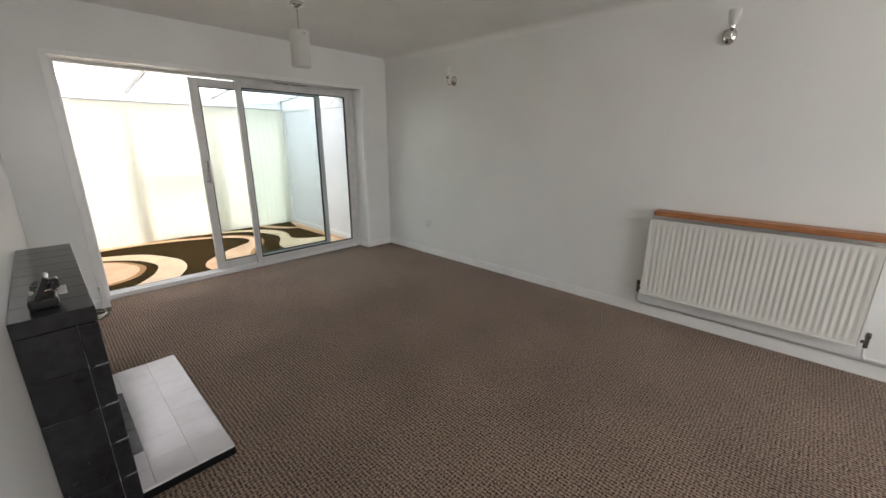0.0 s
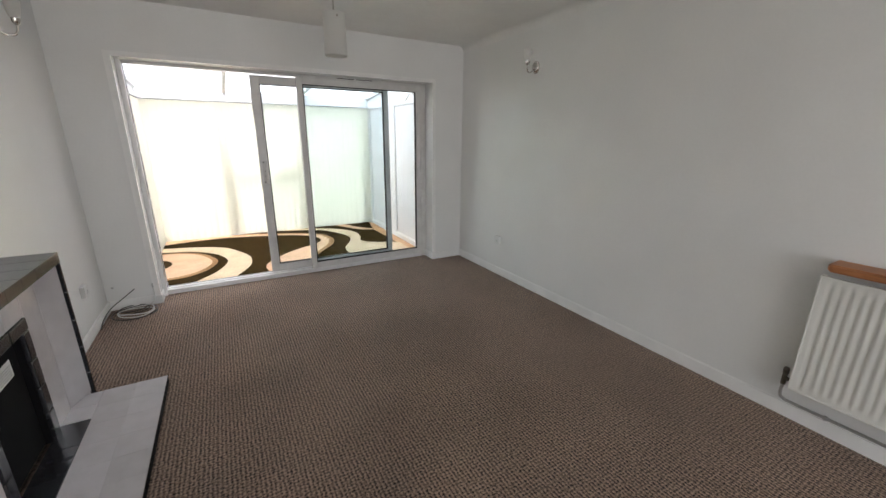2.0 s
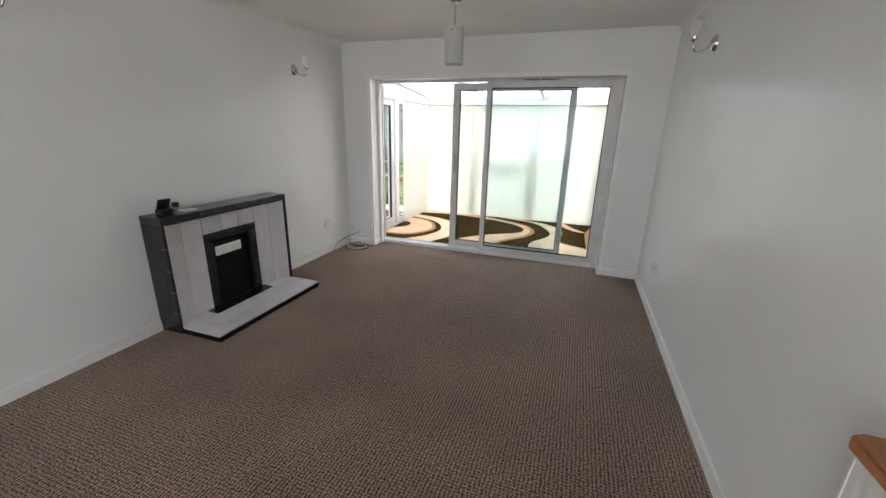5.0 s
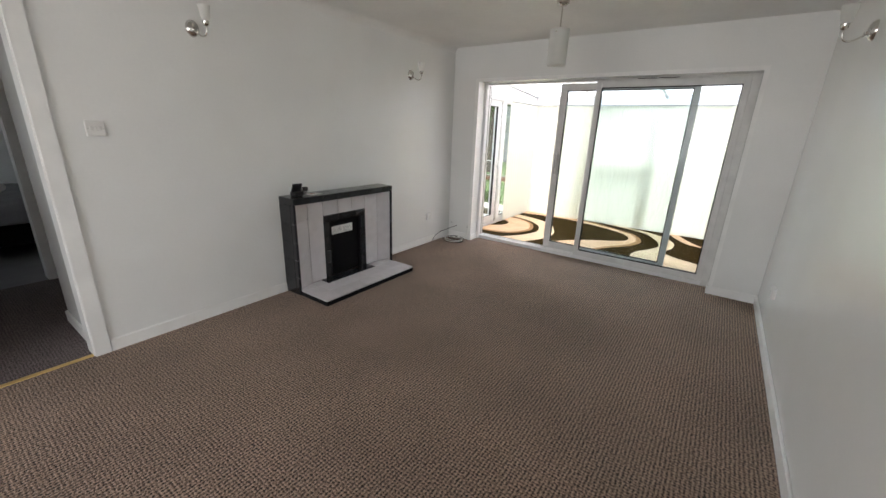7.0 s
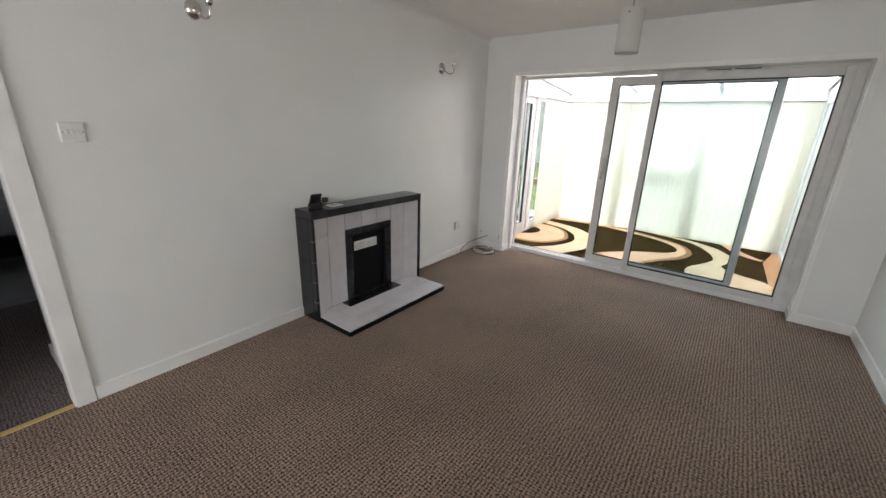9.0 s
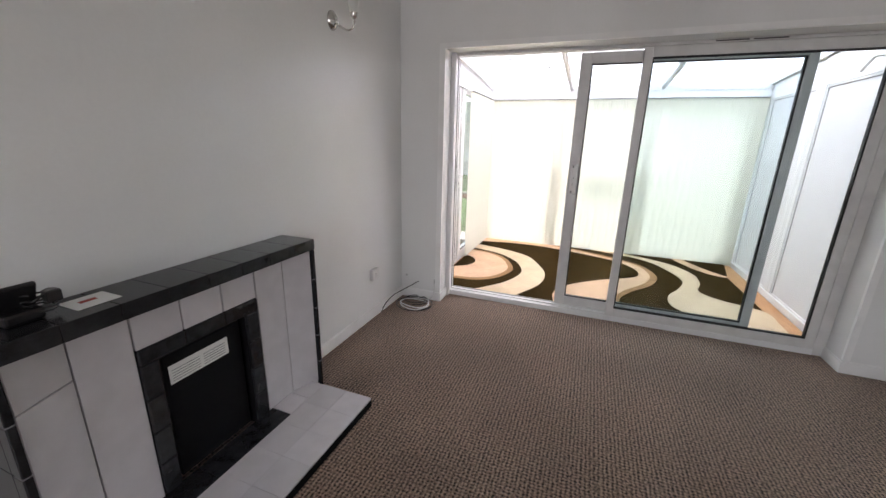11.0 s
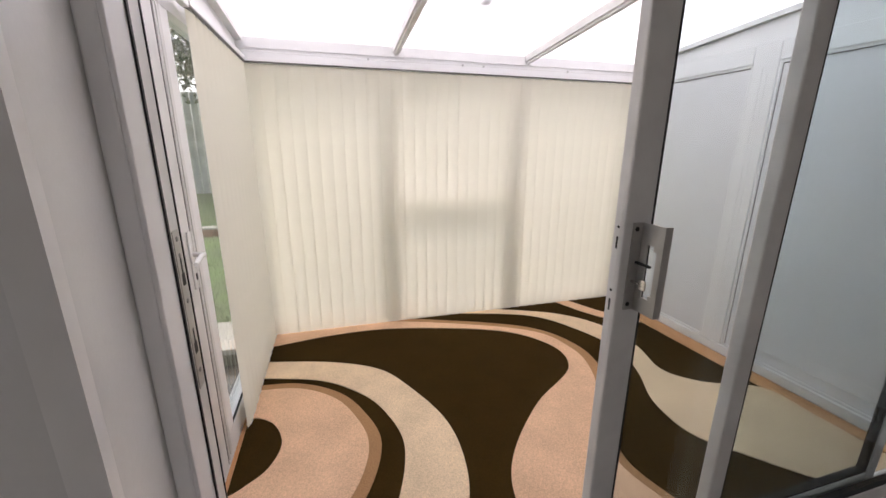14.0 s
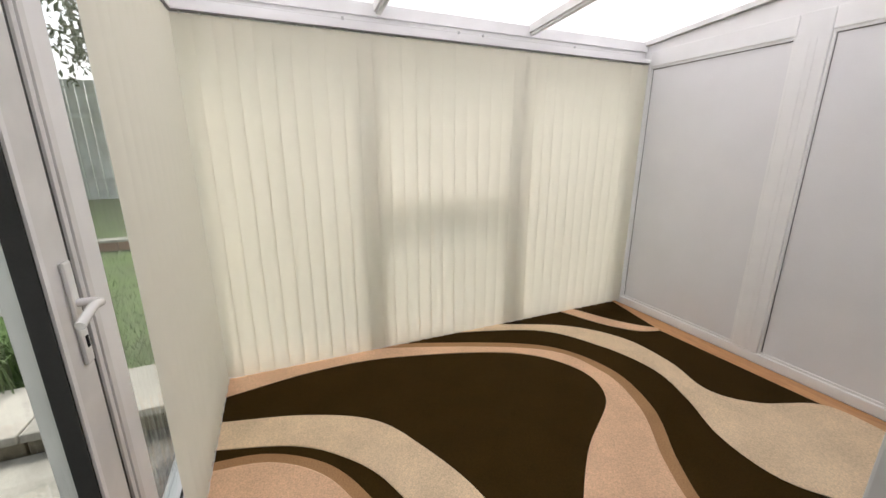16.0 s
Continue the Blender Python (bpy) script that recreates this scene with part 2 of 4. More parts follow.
GREYCLOTH = mat("grey_bedding", (0.30, 0.30, 0.32), 0.95, grain=0.1, stain=0.15, stain_scale=8)
HALLFLOOR = mat("grey_vinyl", (0.28, 0.27, 0.28), 0.5, grain=0.1, stain=0.15)
WHITEPLAST = mat("socket_plastic", (0.82, 0.82, 0.80), 0.25, stain=0.02)

# ---- helpers for building ----


def box(bm, x0, x1, y0, y1, z0, z1):
    r = bmesh.ops.create_cube(bm, size=1)
    bmesh.ops.transform(bm, matrix=Matrix.Translation(((x0 + x1) / 2, (y0 + y1) / 2, (z0 + z1) / 2)) @ Matrix.Diagonal((abs(x1 - x0), abs(y1 - y0), abs(z1 - z0), 1)), verts=r["verts"])
    return bm


def block(x0, x1, y0, y1, z0, z1, bev=0.0, seg=2):
    bm = box(bmesh.new(), x0, x1, y0, y1, z0, z1)
    if bev:
        bmesh.ops.bevel(bm, geom=bm.edges[:], offset=bev, segments=seg, affect="EDGES", profile=0.5)
    return bm


def blocks(*specs):
    bm = bmesh.new()
    for s in specs:
        box(bm, *s)
    return bm


def tube(points, r, n=10, bm=None, closed=False):
    """A round bar along points; r may be one radius or one for each point."""
    bm = bm or bmesh.new()
    pts = [Vector(p) for p in points]
    rs = r if isinstance(r, (list, tuple)) else [r] * len(pts)
    rings = []
    side = None
    for i, p in enumerate(pts):
        d = (pts[min(i + 1, len(pts) - 1)] - pts[max(i - 1, 0)]).normalized()
        if side is None:
            side = d.orthogonal().normalized()
        side = (side - d * side.dot(d)).normalized()
        up = d.cross(side)
        rings.append([bm.verts.new(p + rs[i] * (math.cos(a) * side + math.sin(a) * up)) for a in (2 * math.pi * k / n for k in range(n))])
    for a, b in zip(rings, rings[1:]):
        for k in range(n):
            bm.faces.new((a[k], a[(k + 1) % n], b[(k + 1) % n], b[k]))
    bm.faces.new(rings[0][::-1])
    bm.faces.new(rings[-1])
    return bm


def lathe(profile, n=24, m=None):
    """A turned shape from (radius, height) pairs about z."""
    bm = bmesh.new()
    rings = [[bm.verts.new((r * math.cos(2 * math.pi * k / n), r * math.sin(2 * math.pi * k / n), z)) for k in range(n)] for r, z in profile]
    for a, b in zip(rings, rings[1:]):
        for k in range(n):
            bm.faces.new((a[k], a[(k + 1) % n], b[(k + 1) % n], b[k]))
    if profile[0][0] > 1e-5:
        bm.faces.new(rings[0][::-1])
    if profile[-1][0] > 1e-5:
        bm.faces.new(rings[-1])
    bmesh.ops.remove_doubles(bm, verts=bm.verts[:], dist=1e-6)
    if m is not None:
        bm.transform(m)
    return bm


def spline(points, n=12):
    """A smooth curve through control points."""
    p = [Vector(q) for q in points]
    p = [2 * p[0] - p[1], *p, 2 * p[-1] - p[-2]]
    out = []
    for i in range(1, len(p) - 2):
        a, b, c, d = p[i - 1:i + 3]
        for k in range(n):
            t = k / n
            out.append(0.5 * (2 * b + (c - a) * t + (2 * a - 5 * b + 4 * c - d) * t * t + (3 * b - a - 3 * c + d) * t ** 3))
    return [*out, p[-2]]


def even(points, n):
    """n + 1 points spaced evenly along a polyline."""
    d = [0.0]
    for a, b in zip(points, points[1:]):
        d.append(d[-1] + (b - a).length)
    out, i = [], 0
    for k in range(n + 1):
        s = d[-1] * k / n
        while i < len(d) - 2 and d[i + 1] < s:
            i += 1
        f = (s - d[i]) / max(d[i + 1] - d[i], 1e-9)
        out.append(points[i].lerp(points[i + 1], min(f, 1)))
    return out


def prism(outline, z0, z1):
    """An upright prism on an outline of (x, y)."""
    bm = bmesh.new()
    lo, hi = [bm.verts.new((x, y, z0)) for x, y in outline], [bm.verts.new((x, y, z1)) for x, y in outline]
    bm.faces.new(lo[::-1]), bm.faces.new(hi)
    n = len(lo)
    for i in range(n):
        bm.faces.new((lo[i], lo[(i + 1) % n], hi[(i + 1) % n], hi[i]))
    bmesh.ops.recalc_face_normals(bm, faces=bm.faces[:])
    return bm


def mesh_of(name, bm, material, smooth=False):
    bmesh.ops.recalc_face_normals(bm, faces=bm.faces[:])
    me = bpy.data.meshes.new(name)
    bm.to_mesh(me)
    bm.free()
    me.materials.append(material)
    if smooth:
        for p in me.polygons:
            p.use_smooth = True
        me.set_sharp_from_angle(angle=radians(40))
    return me


def thing(name, at, label, category, group=""):
    ob = new(name)
    ob.empty_display_size = 0.05
    ob.location = at
    ob["origin"] = at
    return tagged(ob, label, category, group)


def origin(ob):
    return Vector(ob["origin"]) if "origin" in ob else Vector()


def part(name, bm, material, parent, label="", smooth=False):
    o = origin(parent)
    bm.transform(Matrix.Translation(-o))
    ob = new(name, mesh_of(name, bm, material, smooth))
    ob.parent = parent
    ob["origin"] = tuple(o)
    return tagged(ob, label)


def structure(name, bm, material, label, smooth=False, category=""):
    return tagged(new(name, mesh_of(name, bm, material, smooth)), label, category or name.split("_")[0], kind="structure")


# ---- the living room: doors end at x = 0, fireplace wall y = 0, radiator wall y = 3.5 ----
CEILING, BACK, WIDTH = 2.41, 7.4, 3.5
OL, OR, OT = 0.368, 3.114, 2.015           # the patio opening
HL, HR, HT = 3.92, 4.72, 2.03             # the hall doorway

structure("floor", block(-0.19, BACK + 0.1, 0, WIDTH, -0.12, 0.0), CARPET, "brown flecked loop-pile carpet with trodden patches")
structure("ceiling", blocks((-0.3, BACK + 0.2, -0.12, WIDTH + 0.2, CEILING, CEILING + 0.15)), CEIL, "white lightly textured plaster ceiling")
structure("wall_west", blocks((-0.28, 0, -0.12, OL, -0.12, CEILING), (-0.28, 0, OR, WIDTH + 0.2, -0.12, CEILING), (-0.28, 0, OL, OR, OT, CEILING)), WALL, "white painted plaster wall round the patio doors")
structure("wall_south", blocks((0, HL - 0.02, -0.12, 0, -0.12, CEILING), (HR + 0.02, BACK, -0.12, 0, -0.12, CEILING), (HL - 0.02, HR + 0.02, -0.12, 0, HT + 0.02, CEILING)), WALL, "white painted plaster wall behind the fireplace")
structure("wall_north", blocks((0, BACK, WIDTH, WIDTH + 0.2, -0.12, CEILING)), WALL, "white painted plaster wall with faint roller marks")
# unseen east window: assumed, sized and set back to even out the room's light
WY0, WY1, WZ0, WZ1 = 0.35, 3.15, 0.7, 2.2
structure("wall_east", blocks((BACK, BACK + 0.2, -0.12, WY0, -0.12, CEILING), (BACK, BACK + 0.2, WY1, WIDTH + 0.2, -0.12, CEILING), (BACK, BACK + 0.2, WY0, WY1, -0.12, WZ0), (BACK, BACK + 0.2, WY0, WY1, WZ1, CEILING)), WALL, "white painted plaster wall, out of view, with an assumed window")


def framed(name, axis, at, a0, a1, z0, z1, label, width=0.06, depth=0.07, material=UPVC):
    """A window: a frame of four members with a pane, in a wall across x or y."""
    w = thing(name, (at, a0, z0) if axis == "x" else (a0, at, z0), label, "window")
    w["kind"] = "structure"
    f = part("window_frame", bmesh.new(), material, w)
    bm = bmesh.new()
    for s in ((a0, a1, z0, z0 + width), (a0, a1, z1 - width, z1), (a0, a0 + width, z0 + width, z1 - width), (a1 - width, a1, z0 + width, z1 - width)):
        d = (at - depth / 2, at + depth / 2)
        box(bm, *d, *s) if axis == "x" else box(bm, *s[:2], *d, *s[2:])
    bm.transform(Matrix.Translation(-origin(w)))
    bm.to_mesh(f.data)
    bm.free()
    bm = bmesh.new()
    i = width - 0.005
    d = (at - 0.004, at + 0.004)
    box(bm, *d, a0 + i, a1 - i, z0 + i, z1 - i) if axis == "x" else box(bm, a0 + i, a1 - i, *d, z0 + i, z1 - i)
    p = part("pane", bm, PANE, w)
    p.visible_shadow = False
    return w


framed("window_1", "x", BACK + 0.1, WY0, WY1, WZ0, WZ1, "assumed white plastic framed window, out of view at the far end of the room")


def skirting(name, runs, h=0.085, t=0.016):
    bm = bmesh.new()
    for x0, x1, y0, y1 in runs:
        box(bm, x0, x1, y0, y1, 0, h)
    bmesh.ops.bevel(bm, geom=[e for e in bm.edges if all(v.co.z > h - 1e-4 for v in e.verts)], offset=0.007, segments=2, affect="EDGES")
    return structure(name, bm, GLOSS, "white gloss painted skirting board", category="skirting")


S = 0.016
skirting("baseboard_south", [(0, 1.385, 0, S), (2.565, HL - 0.09, 0, S), (HR + 0.09, BACK, 0, S)])
skirting("baseboard_north", [(0, BACK, WIDTH - S, WIDTH)])
skirting("baseboard_west", [(0, S, S, OL - 0.002), (0, S, OR + 0.002, WIDTH - S)])
skirting("baseboard_reveal", [(-0.185, S, OL - 0.001, OL + 0.012), (-0.185, S, OR - 0.012, OR + 0.001)], 0.08)
skirting("baseboard_east", [(BACK - S, BACK, S, WIDTH - S)])


def cove(name, y, sign):
    """A plaster cove along x in the corner of wall and ceiling."""
    bm = bmesh.new()
    prof = [(0, 0), (0, -0.065)] + [(0.065 - 0.065 * math.cos(a), -0.065 + 0.065 * math.sin(a)) for a in (math.pi / 2 * k / 6 for k in range(1, 7))]
    for x in (0.0, BACK):
        for d, z in prof:
            bm.verts.new((x, y + sign * d, CEILING + z))
    bm.verts.ensure_lookup_table()
    n = len(prof)
    for i in range(n):
        bm.faces.new([bm.verts[j] for j in (i, (i + 1) % n, n + (i + 1) % n, n + i)])
    bm.faces.new(bm.verts[:n]), bm.faces.new(bm.verts[n:])
    structure(name, bm, CEIL, "white plaster coving along the ceiling edge", True, "coving")


cove("coving_south", 0.0, 1)
cove("coving_north", WIDTH, -1)

# a slim painted bead round the patio opening
B = 0.033
structure("trim_patio", blocks((-0.012, 0.009, OL - B - 0.008, OL + 0.003, 0.085, OT + B), (-0.012, 0.009, OR - 0.003, OR + B, 0.085, OT + B), (-0.012, 0.009, OL + 0.003, OR - 0.003, OT - 0.003, OT + B)), GLOSS, "thin white painted bead round the patio opening", category="trim")

# ---- the sliding patio doors ----
FX0, FX1 = -0.275, -0.185
FL, FR, FT, FB = 0.397, 3.05, 1.965, 0.052
pd = thing("patio_door", (-0.23, 1.74, 0), "white plastic sliding patio doors, slid part way open", "door")
part("frame_jamb", block(FX0, -0.143, OL, FL, 0, OT, 0.004), UPVC, pd)
part("jamb_lip", block(-0.157, -0.145, FL - 0.002, FL + 0.006, 0.053, OT - 0.02, 0.003), UPVC, pd)
# two black strips down the jamb, one each side of the channel
part("jamb_seal", blocks((-0.229, -0.223, FL - 0.002, FL + 0.003, 0.053, 1.99), (-0.274, -0.270, FL - 0.002, FL + 0.003, 0.053, 1.99)), GASKET, pd)
part("jamb_channel", block(-0.269, -0.230, FL - 0.002, FL + 0.0015, 0.053, 1.99), UPVC_DULL, pd)
part("frame_jamb", block(FX0, FX1, FR, OR, 0, OT, 0.004), UPVC_DULL, pd)
part("frame_head", block(FX0, FX1, FL, FR, FT + 0.03, OT - 0.001, 0.004), UPVC_DULL, pd)
part("threshold", blocks((FX0, FX1, FL, FR, 0.0, 0.042), (FX0, -0.225, FL, FR, 0.042, FB)), UPVC, pd)
part("track", blocks((-0.262, -0.256, FL, FR, FB, FB + 0.008)), METAL, pd)


def sash(name, x0, x1, y0, y1, z0, z1, stile, rail, label, far_stile):
    """A glazed sash: two stiles, two rails, black seals and a pane."""
    xm = (x0 + x1) / 2
    s = part(name, block(x0, x1, y0, y0 + stile, z0, z1, 0.005), UPVC_DULL, pd, label)
    part("stile", block(x0, x1, y1 - far_stile, y1, z0, z1, 0.005), UPVC_DULL, s)
    part("rail", block(x0 + 0.001, x1 - 0.001, y0 + stile, y1 - far_stile, z0, z0 + rail, 0.004), UPVC_DULL, s)
    part("rail", block(x0 + 0.001, x1 - 0.001, y0 + stile, y1 - far_stile, z1 - rail, z1, 0.004), UPVC_DULL, s)
    a0, a1, b0, b1, g = y0 + stile, y1 - far_stile, z0 + rail, z1 - rail, 0.008
    part("seal", blocks((x0 + 0.004, x1 - 0.004, a0, a0 + g, b0, b1), (x0 + 0.004, x1 - 0.004, a1 - g, a1, b0, b1), (x0 + 0.004, x1 - 0.004, a0 + g, a1 - g, b0, b0 + g), (x0 + 0.004, x1 - 0.004, a0 + g, a1 - g, b1 - g, b1)), GASKET, s)
    p = part("pane", block(xm - 0.01, xm + 0.01, a0 + g, a1 - g, b0 + g, b1 - g), TINTED, s)
    p.visible_shadow = False
    return s


sliding = sash("sliding_sash", -0.268, -0.232, 1.318, 2.680, 0.06, 1.985, 0.078, 0.075, "white plastic sliding sash with a pull handle", 0.056)
fixed = sash("fixed_sash", -0.226, -0.188, 1.72, FR, 0.043, 1.994, 0.056, 0.065, "white plastic fixed sash", 0.056)
# handle: an angled pull plate with a slot, and a key
hx = -0.232
bm = blocks((hx, hx + 0.004, 1.342, 1.372, 0.985, 1.205))
for z0, z1, x0, x1 in ((0.985, 1.205, 0.004, 0.024), (0.985, 1.205, 0.054, 0.070), (0.985, 1.025, 0.024, 0.054), (1.155, 1.205, 0.024, 0.054), (1.025, 1.035, 0.046, 0.054), (1.143, 1.155, 0.044, 0.054)):
    box(bm, hx + x0, hx + x1, 1.368, 1.372, z0, z1)
box(bm, hx + 0.066, hx + 0.070, 1.372, 1.388, 0.985, 1.205)
handle = part("pull_handle", bm, SATIN, sliding, "satin metal pull handle")
part("lock_key", tube([(hx + 0.003, 1.355, 1.06), (hx + 0.026, 1.357, 1.06)], 0.004, 8, blocks((hx + 0.026, hx + 0.046, 1.355, 1.359, 1.048, 1.072))), CHROME, sliding)
part("snib", block(hx + 0.002, hx + 0.05, 1.357, 1.363, 1.105, 1.111, 0.001), GASKET, sliding)
for z in (1.0, 1.19):
    part("screw", lathe([(0.006, 0), (0.005, 0.002), (0, 0.003)], 10, Matrix.Translation((hx + 0.004, 1.352, z)) @ Matrix.Rotation(math.pi / 2, 4, "Y")), GASKET, sliding)
# lock slots in the edge of the sash and keeps on the jamb
# flat black blocks stand in for the shade inside each lock slot
for z in (0.98, 1.14):
    part("lock_slot", block(-0.253, -0.247, 1.3165, 1.319, z, z + 0.03), GASKET, sliding)
    part("lock_slot", block(-0.2535, -0.2465, 1.3165, 1.319, z + 0.05, z + 0.056), GASKET, sliding)
part("lock_plate", block(-0.258, -0.242, 1.317, 1.3182, 0.85, 1.28), UPVC_DULL, sliding)
keep = part("keep_plate", block(-0.264, -0.236, FL, FL + 0.003, 0.93, 1.235, 0.001), SATIN, pd, "satin metal keep plate")
# black blocks take the place of the keep slots' shaded depth
for z in (1.0, 1.135):
    part("keep_slot", blocks((-0.253, -0.248, FL + 0.0025, FL + 0.0036, z, z + 0.05), (-0.257, -0.244, FL + 0.0025, FL + 0.0036, z, z + 0.022)), GASKET, keep)
for z in (0.965, 1.105, 1.19, 1.22):
    part("screw", lathe([(0.005, 0), (0.004, 0.001), (0, 0.0015)], 10, Matrix.Translation((-0.25, FL + 0.003, z)) @ Matrix.Rotation(-math.pi / 2, 4, "X")), INK, keep)
# trickle vent in the head
vent = part("trickle_vent", block(FX1 - 0.002, FX1 + 0.009, 2.10, 2.50, 1.997, 2.012, 0.002), UPVC_DULL, pd)
# two solid black strips stand for the unlit vent openings
part("vent_slot", blocks((FX1 + 0.0085, FX1 + 0.0098, 2.115, 2.29, 2.001, 2.007), (FX1 + 0.0085, FX1 + 0.0098, 2.31, 2.485, 2.001, 2.007)), BLACK, vent)

# ---- the fireplace ----
fp = thing("fireplace", (1.97, 0.1, 0), "tiled fireplace in charcoal and pale grey against the white wall", "fireplace")
X0, X1, TOP = 1.385, 2.562, 0.862
part("core", blocks((X0 + 0.012, 1.70, 0.001, 0.10, 0, 0.80), (2.23, X1 - 0.012, 0.001, 0.10, 0, 0.80), (1.70, 2.23, 0.001, 0.10, 0.65, 0.80), (X0 + 0.012, X1 - 0.012, 0.001, 0.186, 0.80, 0.85)), DARKGROUT, fp)


def tile(x0, x1, y0, y1, z0, z1, material, bev=0.0015, name="tile"):
    return part(name, block(x0, x1, y0, y1, z0, z1, bev, 2), material, fp)


n = 4
for i in range(8):                                         # mantel top
    w = (X1 - X0) / 8
    tile(X0 + i * w + 0.0004, X0 + (i + 1) * w - 0.0004, 0.001, 0.205, TOP - 0.055, TOP, DARKTILE, 0.002)
for x0, x1 in ((X0, X0 + 0.016), (X1 - 0.016, X1)):          # ends
    for k in range(5):
        z0 = 0.006 + k * 0.16
        tile(x0, x1, 0.001, 0.150, z0, z0 + 0.158, DARKTILE)
        tile(x0 - 0.001 if x0 == X0 else x0 - 0.004, x1 + 0.004 if x0 == X0 else x1 + 0.001, 0.152, 0.203, z0, z0 + 0.158, DARKTILE, 0.004)
for k in range(1, 5):                                      # pale pointing between the end tiles
    part("joint", blocks((X0 - 0.0012, X0 + 0.019, 0.166, 0.2036, 0.0040 + k * 0.16, 0.0068 + k * 0.16)), DARKGROUT, fp)
    part("joint", blocks((X1 - 0.019, X1 + 0.0012, 0.166, 0.2036, 0.0040 + k * 0.16, 0.0068 + k * 0.16)), DARKGROUT, fp)
part("core", prism([(X1 - 0.019, 0.184), (X1 - 0.012, 0.184), (X1 - 0.012, 0.1), (2.39, 0.1), (2.39, 0.125)], 0.0, 0.806), GROUT, fp)
part("core", prism([(X0 + 0.019, 0.184), (X0 + 0.012, 0.184), (X0 + 0.012, 0.1), (1.545, 0.1), (1.545, 0.125)], 0.0, 0.806), GROUT, fp)


def splay(xa, ya, xb, yb, z0, z1):
    """An upright tile between two plan points, 8 mm thick."""
    d = Vector((xb - xa, yb - ya)).normalized()
    nrm = Vector((-d.y, d.x)) * 0.008
    if nrm.y < 0:
        nrm = -nrm
    a, b = Vector((xa, ya)) + d * 0.0015, Vector((xb, yb)) - d * 0.0015
    bm = prism([tuple(a), tuple(b), tuple(b + nrm), tuple(a + nrm)], z0, z1)
    bmesh.ops.bevel(bm, geom=bm.edges[:], offset=0.002, segments=1, affect="EDGES")
    part("tile", bm, PALETILE, fp)


Z0, Z1 = 0.052, 0.805
for a in ((2.542, 0.184, 2.390, 0.128), (1.405, 0.184, 1.545, 0.128)):
    for z0, z1 in (((Z0, 0.655), (0.658, Z1)) if a[0] > 2 else ((Z0, Z1),)):
        splay(*a, z0, z1)
part("core", blocks((2.22, 2.39, 0.10, 0.128, 0, Z1), (1.545, 1.715, 0.10, 0.128, 0, Z1), (1.715, 2.22, 0.10, 0.128, 0.66, Z1)), DARKGROUT, fp)
for x0, x1 in ((2.222, 2.388), (1.547, 1.713)):
    tile(x0 + 0.003, x1 - 0.003, 0.126, 0.136, Z0, Z1, PALETILE, 0.002)
for k in range(3):
    w = (2.22 - 1.715) / 3
    tile(1.715 + k * w + 0.0035, 1.715 + (k + 1) * w - 0.0035, 0.126, 0.136, 0.658, Z1, PALETILE, 0.002)
for k in range(4):                                         # charcoal surround of the fire opening
    z = Z0 + k * 0.1365
    tile(2.157, 2.219, 0.10, 0.142, z, z + 0.135, DARKTILE, 0.006)
    tile(1.716, 1.778, 0.10, 0.142, z, z + 0.135, DARKTILE, 0.006)
for k in range(3):
    w = (2.219 - 1.716) / 3
    tile(1.716 + k * w, 1.716 + (k + 1) * w - 0.001, 0.10, 0.143, 0.598, 0.656, DARKTILE, 0.006)
part("firebox", blocks((1.778, 2.157, 0.004, 0.020, 0.03, 0.6), (1.774, 1.782, 0.02, 0.128, 0.03, 0.6), (2.153, 2.161, 0.02, 0.128, 0.03, 0.6), (1.782, 2.153, 0.02, 0.128, 0.592, 0.6)), BLACK, fp, "matt black firebox")
part("back_panel", block(1.80, 2.135, 0.095, 0.110, 0.05, 0.575, 0.004), BLACK, fp, "matt black closure panel")
plate = part("notice", block(1.867, 2.118, 0.1102, 0.1122, 0.455, 0.532, 0.0008), PAPER, fp, "white printed notice stuck on the black panel")
for k in range(5):
    part("print_line", blocks((1.88, 1.98, 0.1122, 0.1126, 0.465 + k * 0.011, 0.468 + k * 0.011), (1.995, 2.108, 0.1122, 0.1126, 0.465 + k * 0.011, 0.4675 + k * 0.011)), INK, plate)
# hearth
part("hearth_base", block(1.432, 2.548, 0.135, 0.548, 0.0, 0.040, 0.006), BLACK, fp, "black painted hearth edge")
part("hearth_bed", block(1.436, 2.544, 0.13, 0.544, 0.040, 0.0455), GROUT, fp)
for k in range(7):
    w = (2.545 - 1.435) / 7
    a, b = 1.435 + k * w + 0.0005, 1.435 + (k + 1) * w - 0.0005
    tile(a, b, 0.250, 0.3968, 0.044, 0.052, PALETILE, 0.0008)
    tile(a, b, 0.3975, 0.546, 0.044, 0.052, PALETILE, 0.0008)
for a, b in ((1.437, 1.56), (1.563, 1.69), (2.29, 2.415), (2.418, 2.543)):
    tile(a, b, 0.138, 0.2475, 0.044, 0.052, PALETILE, 0.002)
for k in range(3):
    tile(1.693 + k * 0.1985, 1.693 + (k + 1) * 0.1985 - 0.002, 0.13, 0.2475, 0.044, 0.0525, DARKTILE, 0.002)

# a charger with its cable, and a card, on the mantel
ch = thing("charger", (2.44, 0.09, TOP), "black plastic charger with coiled cable on the mantel", "charger")
bm = block(2.40, 2.485, 0.05, 0.125, TOP + 0.001, TOP + 0.035, 0.008)
part("body", bm, PLASTICBLACK, ch)
bm = block(2.40, 2.488, -0.008, 0.008, 0, 0.082, 0.005)
bm.transform(Matrix.Translation((0, 0.075, TOP + 0.03)) @ Matrix.Rotation(radians(-25), 4, "X"))
part("cradle", bm, PLASTICBLACK, ch)
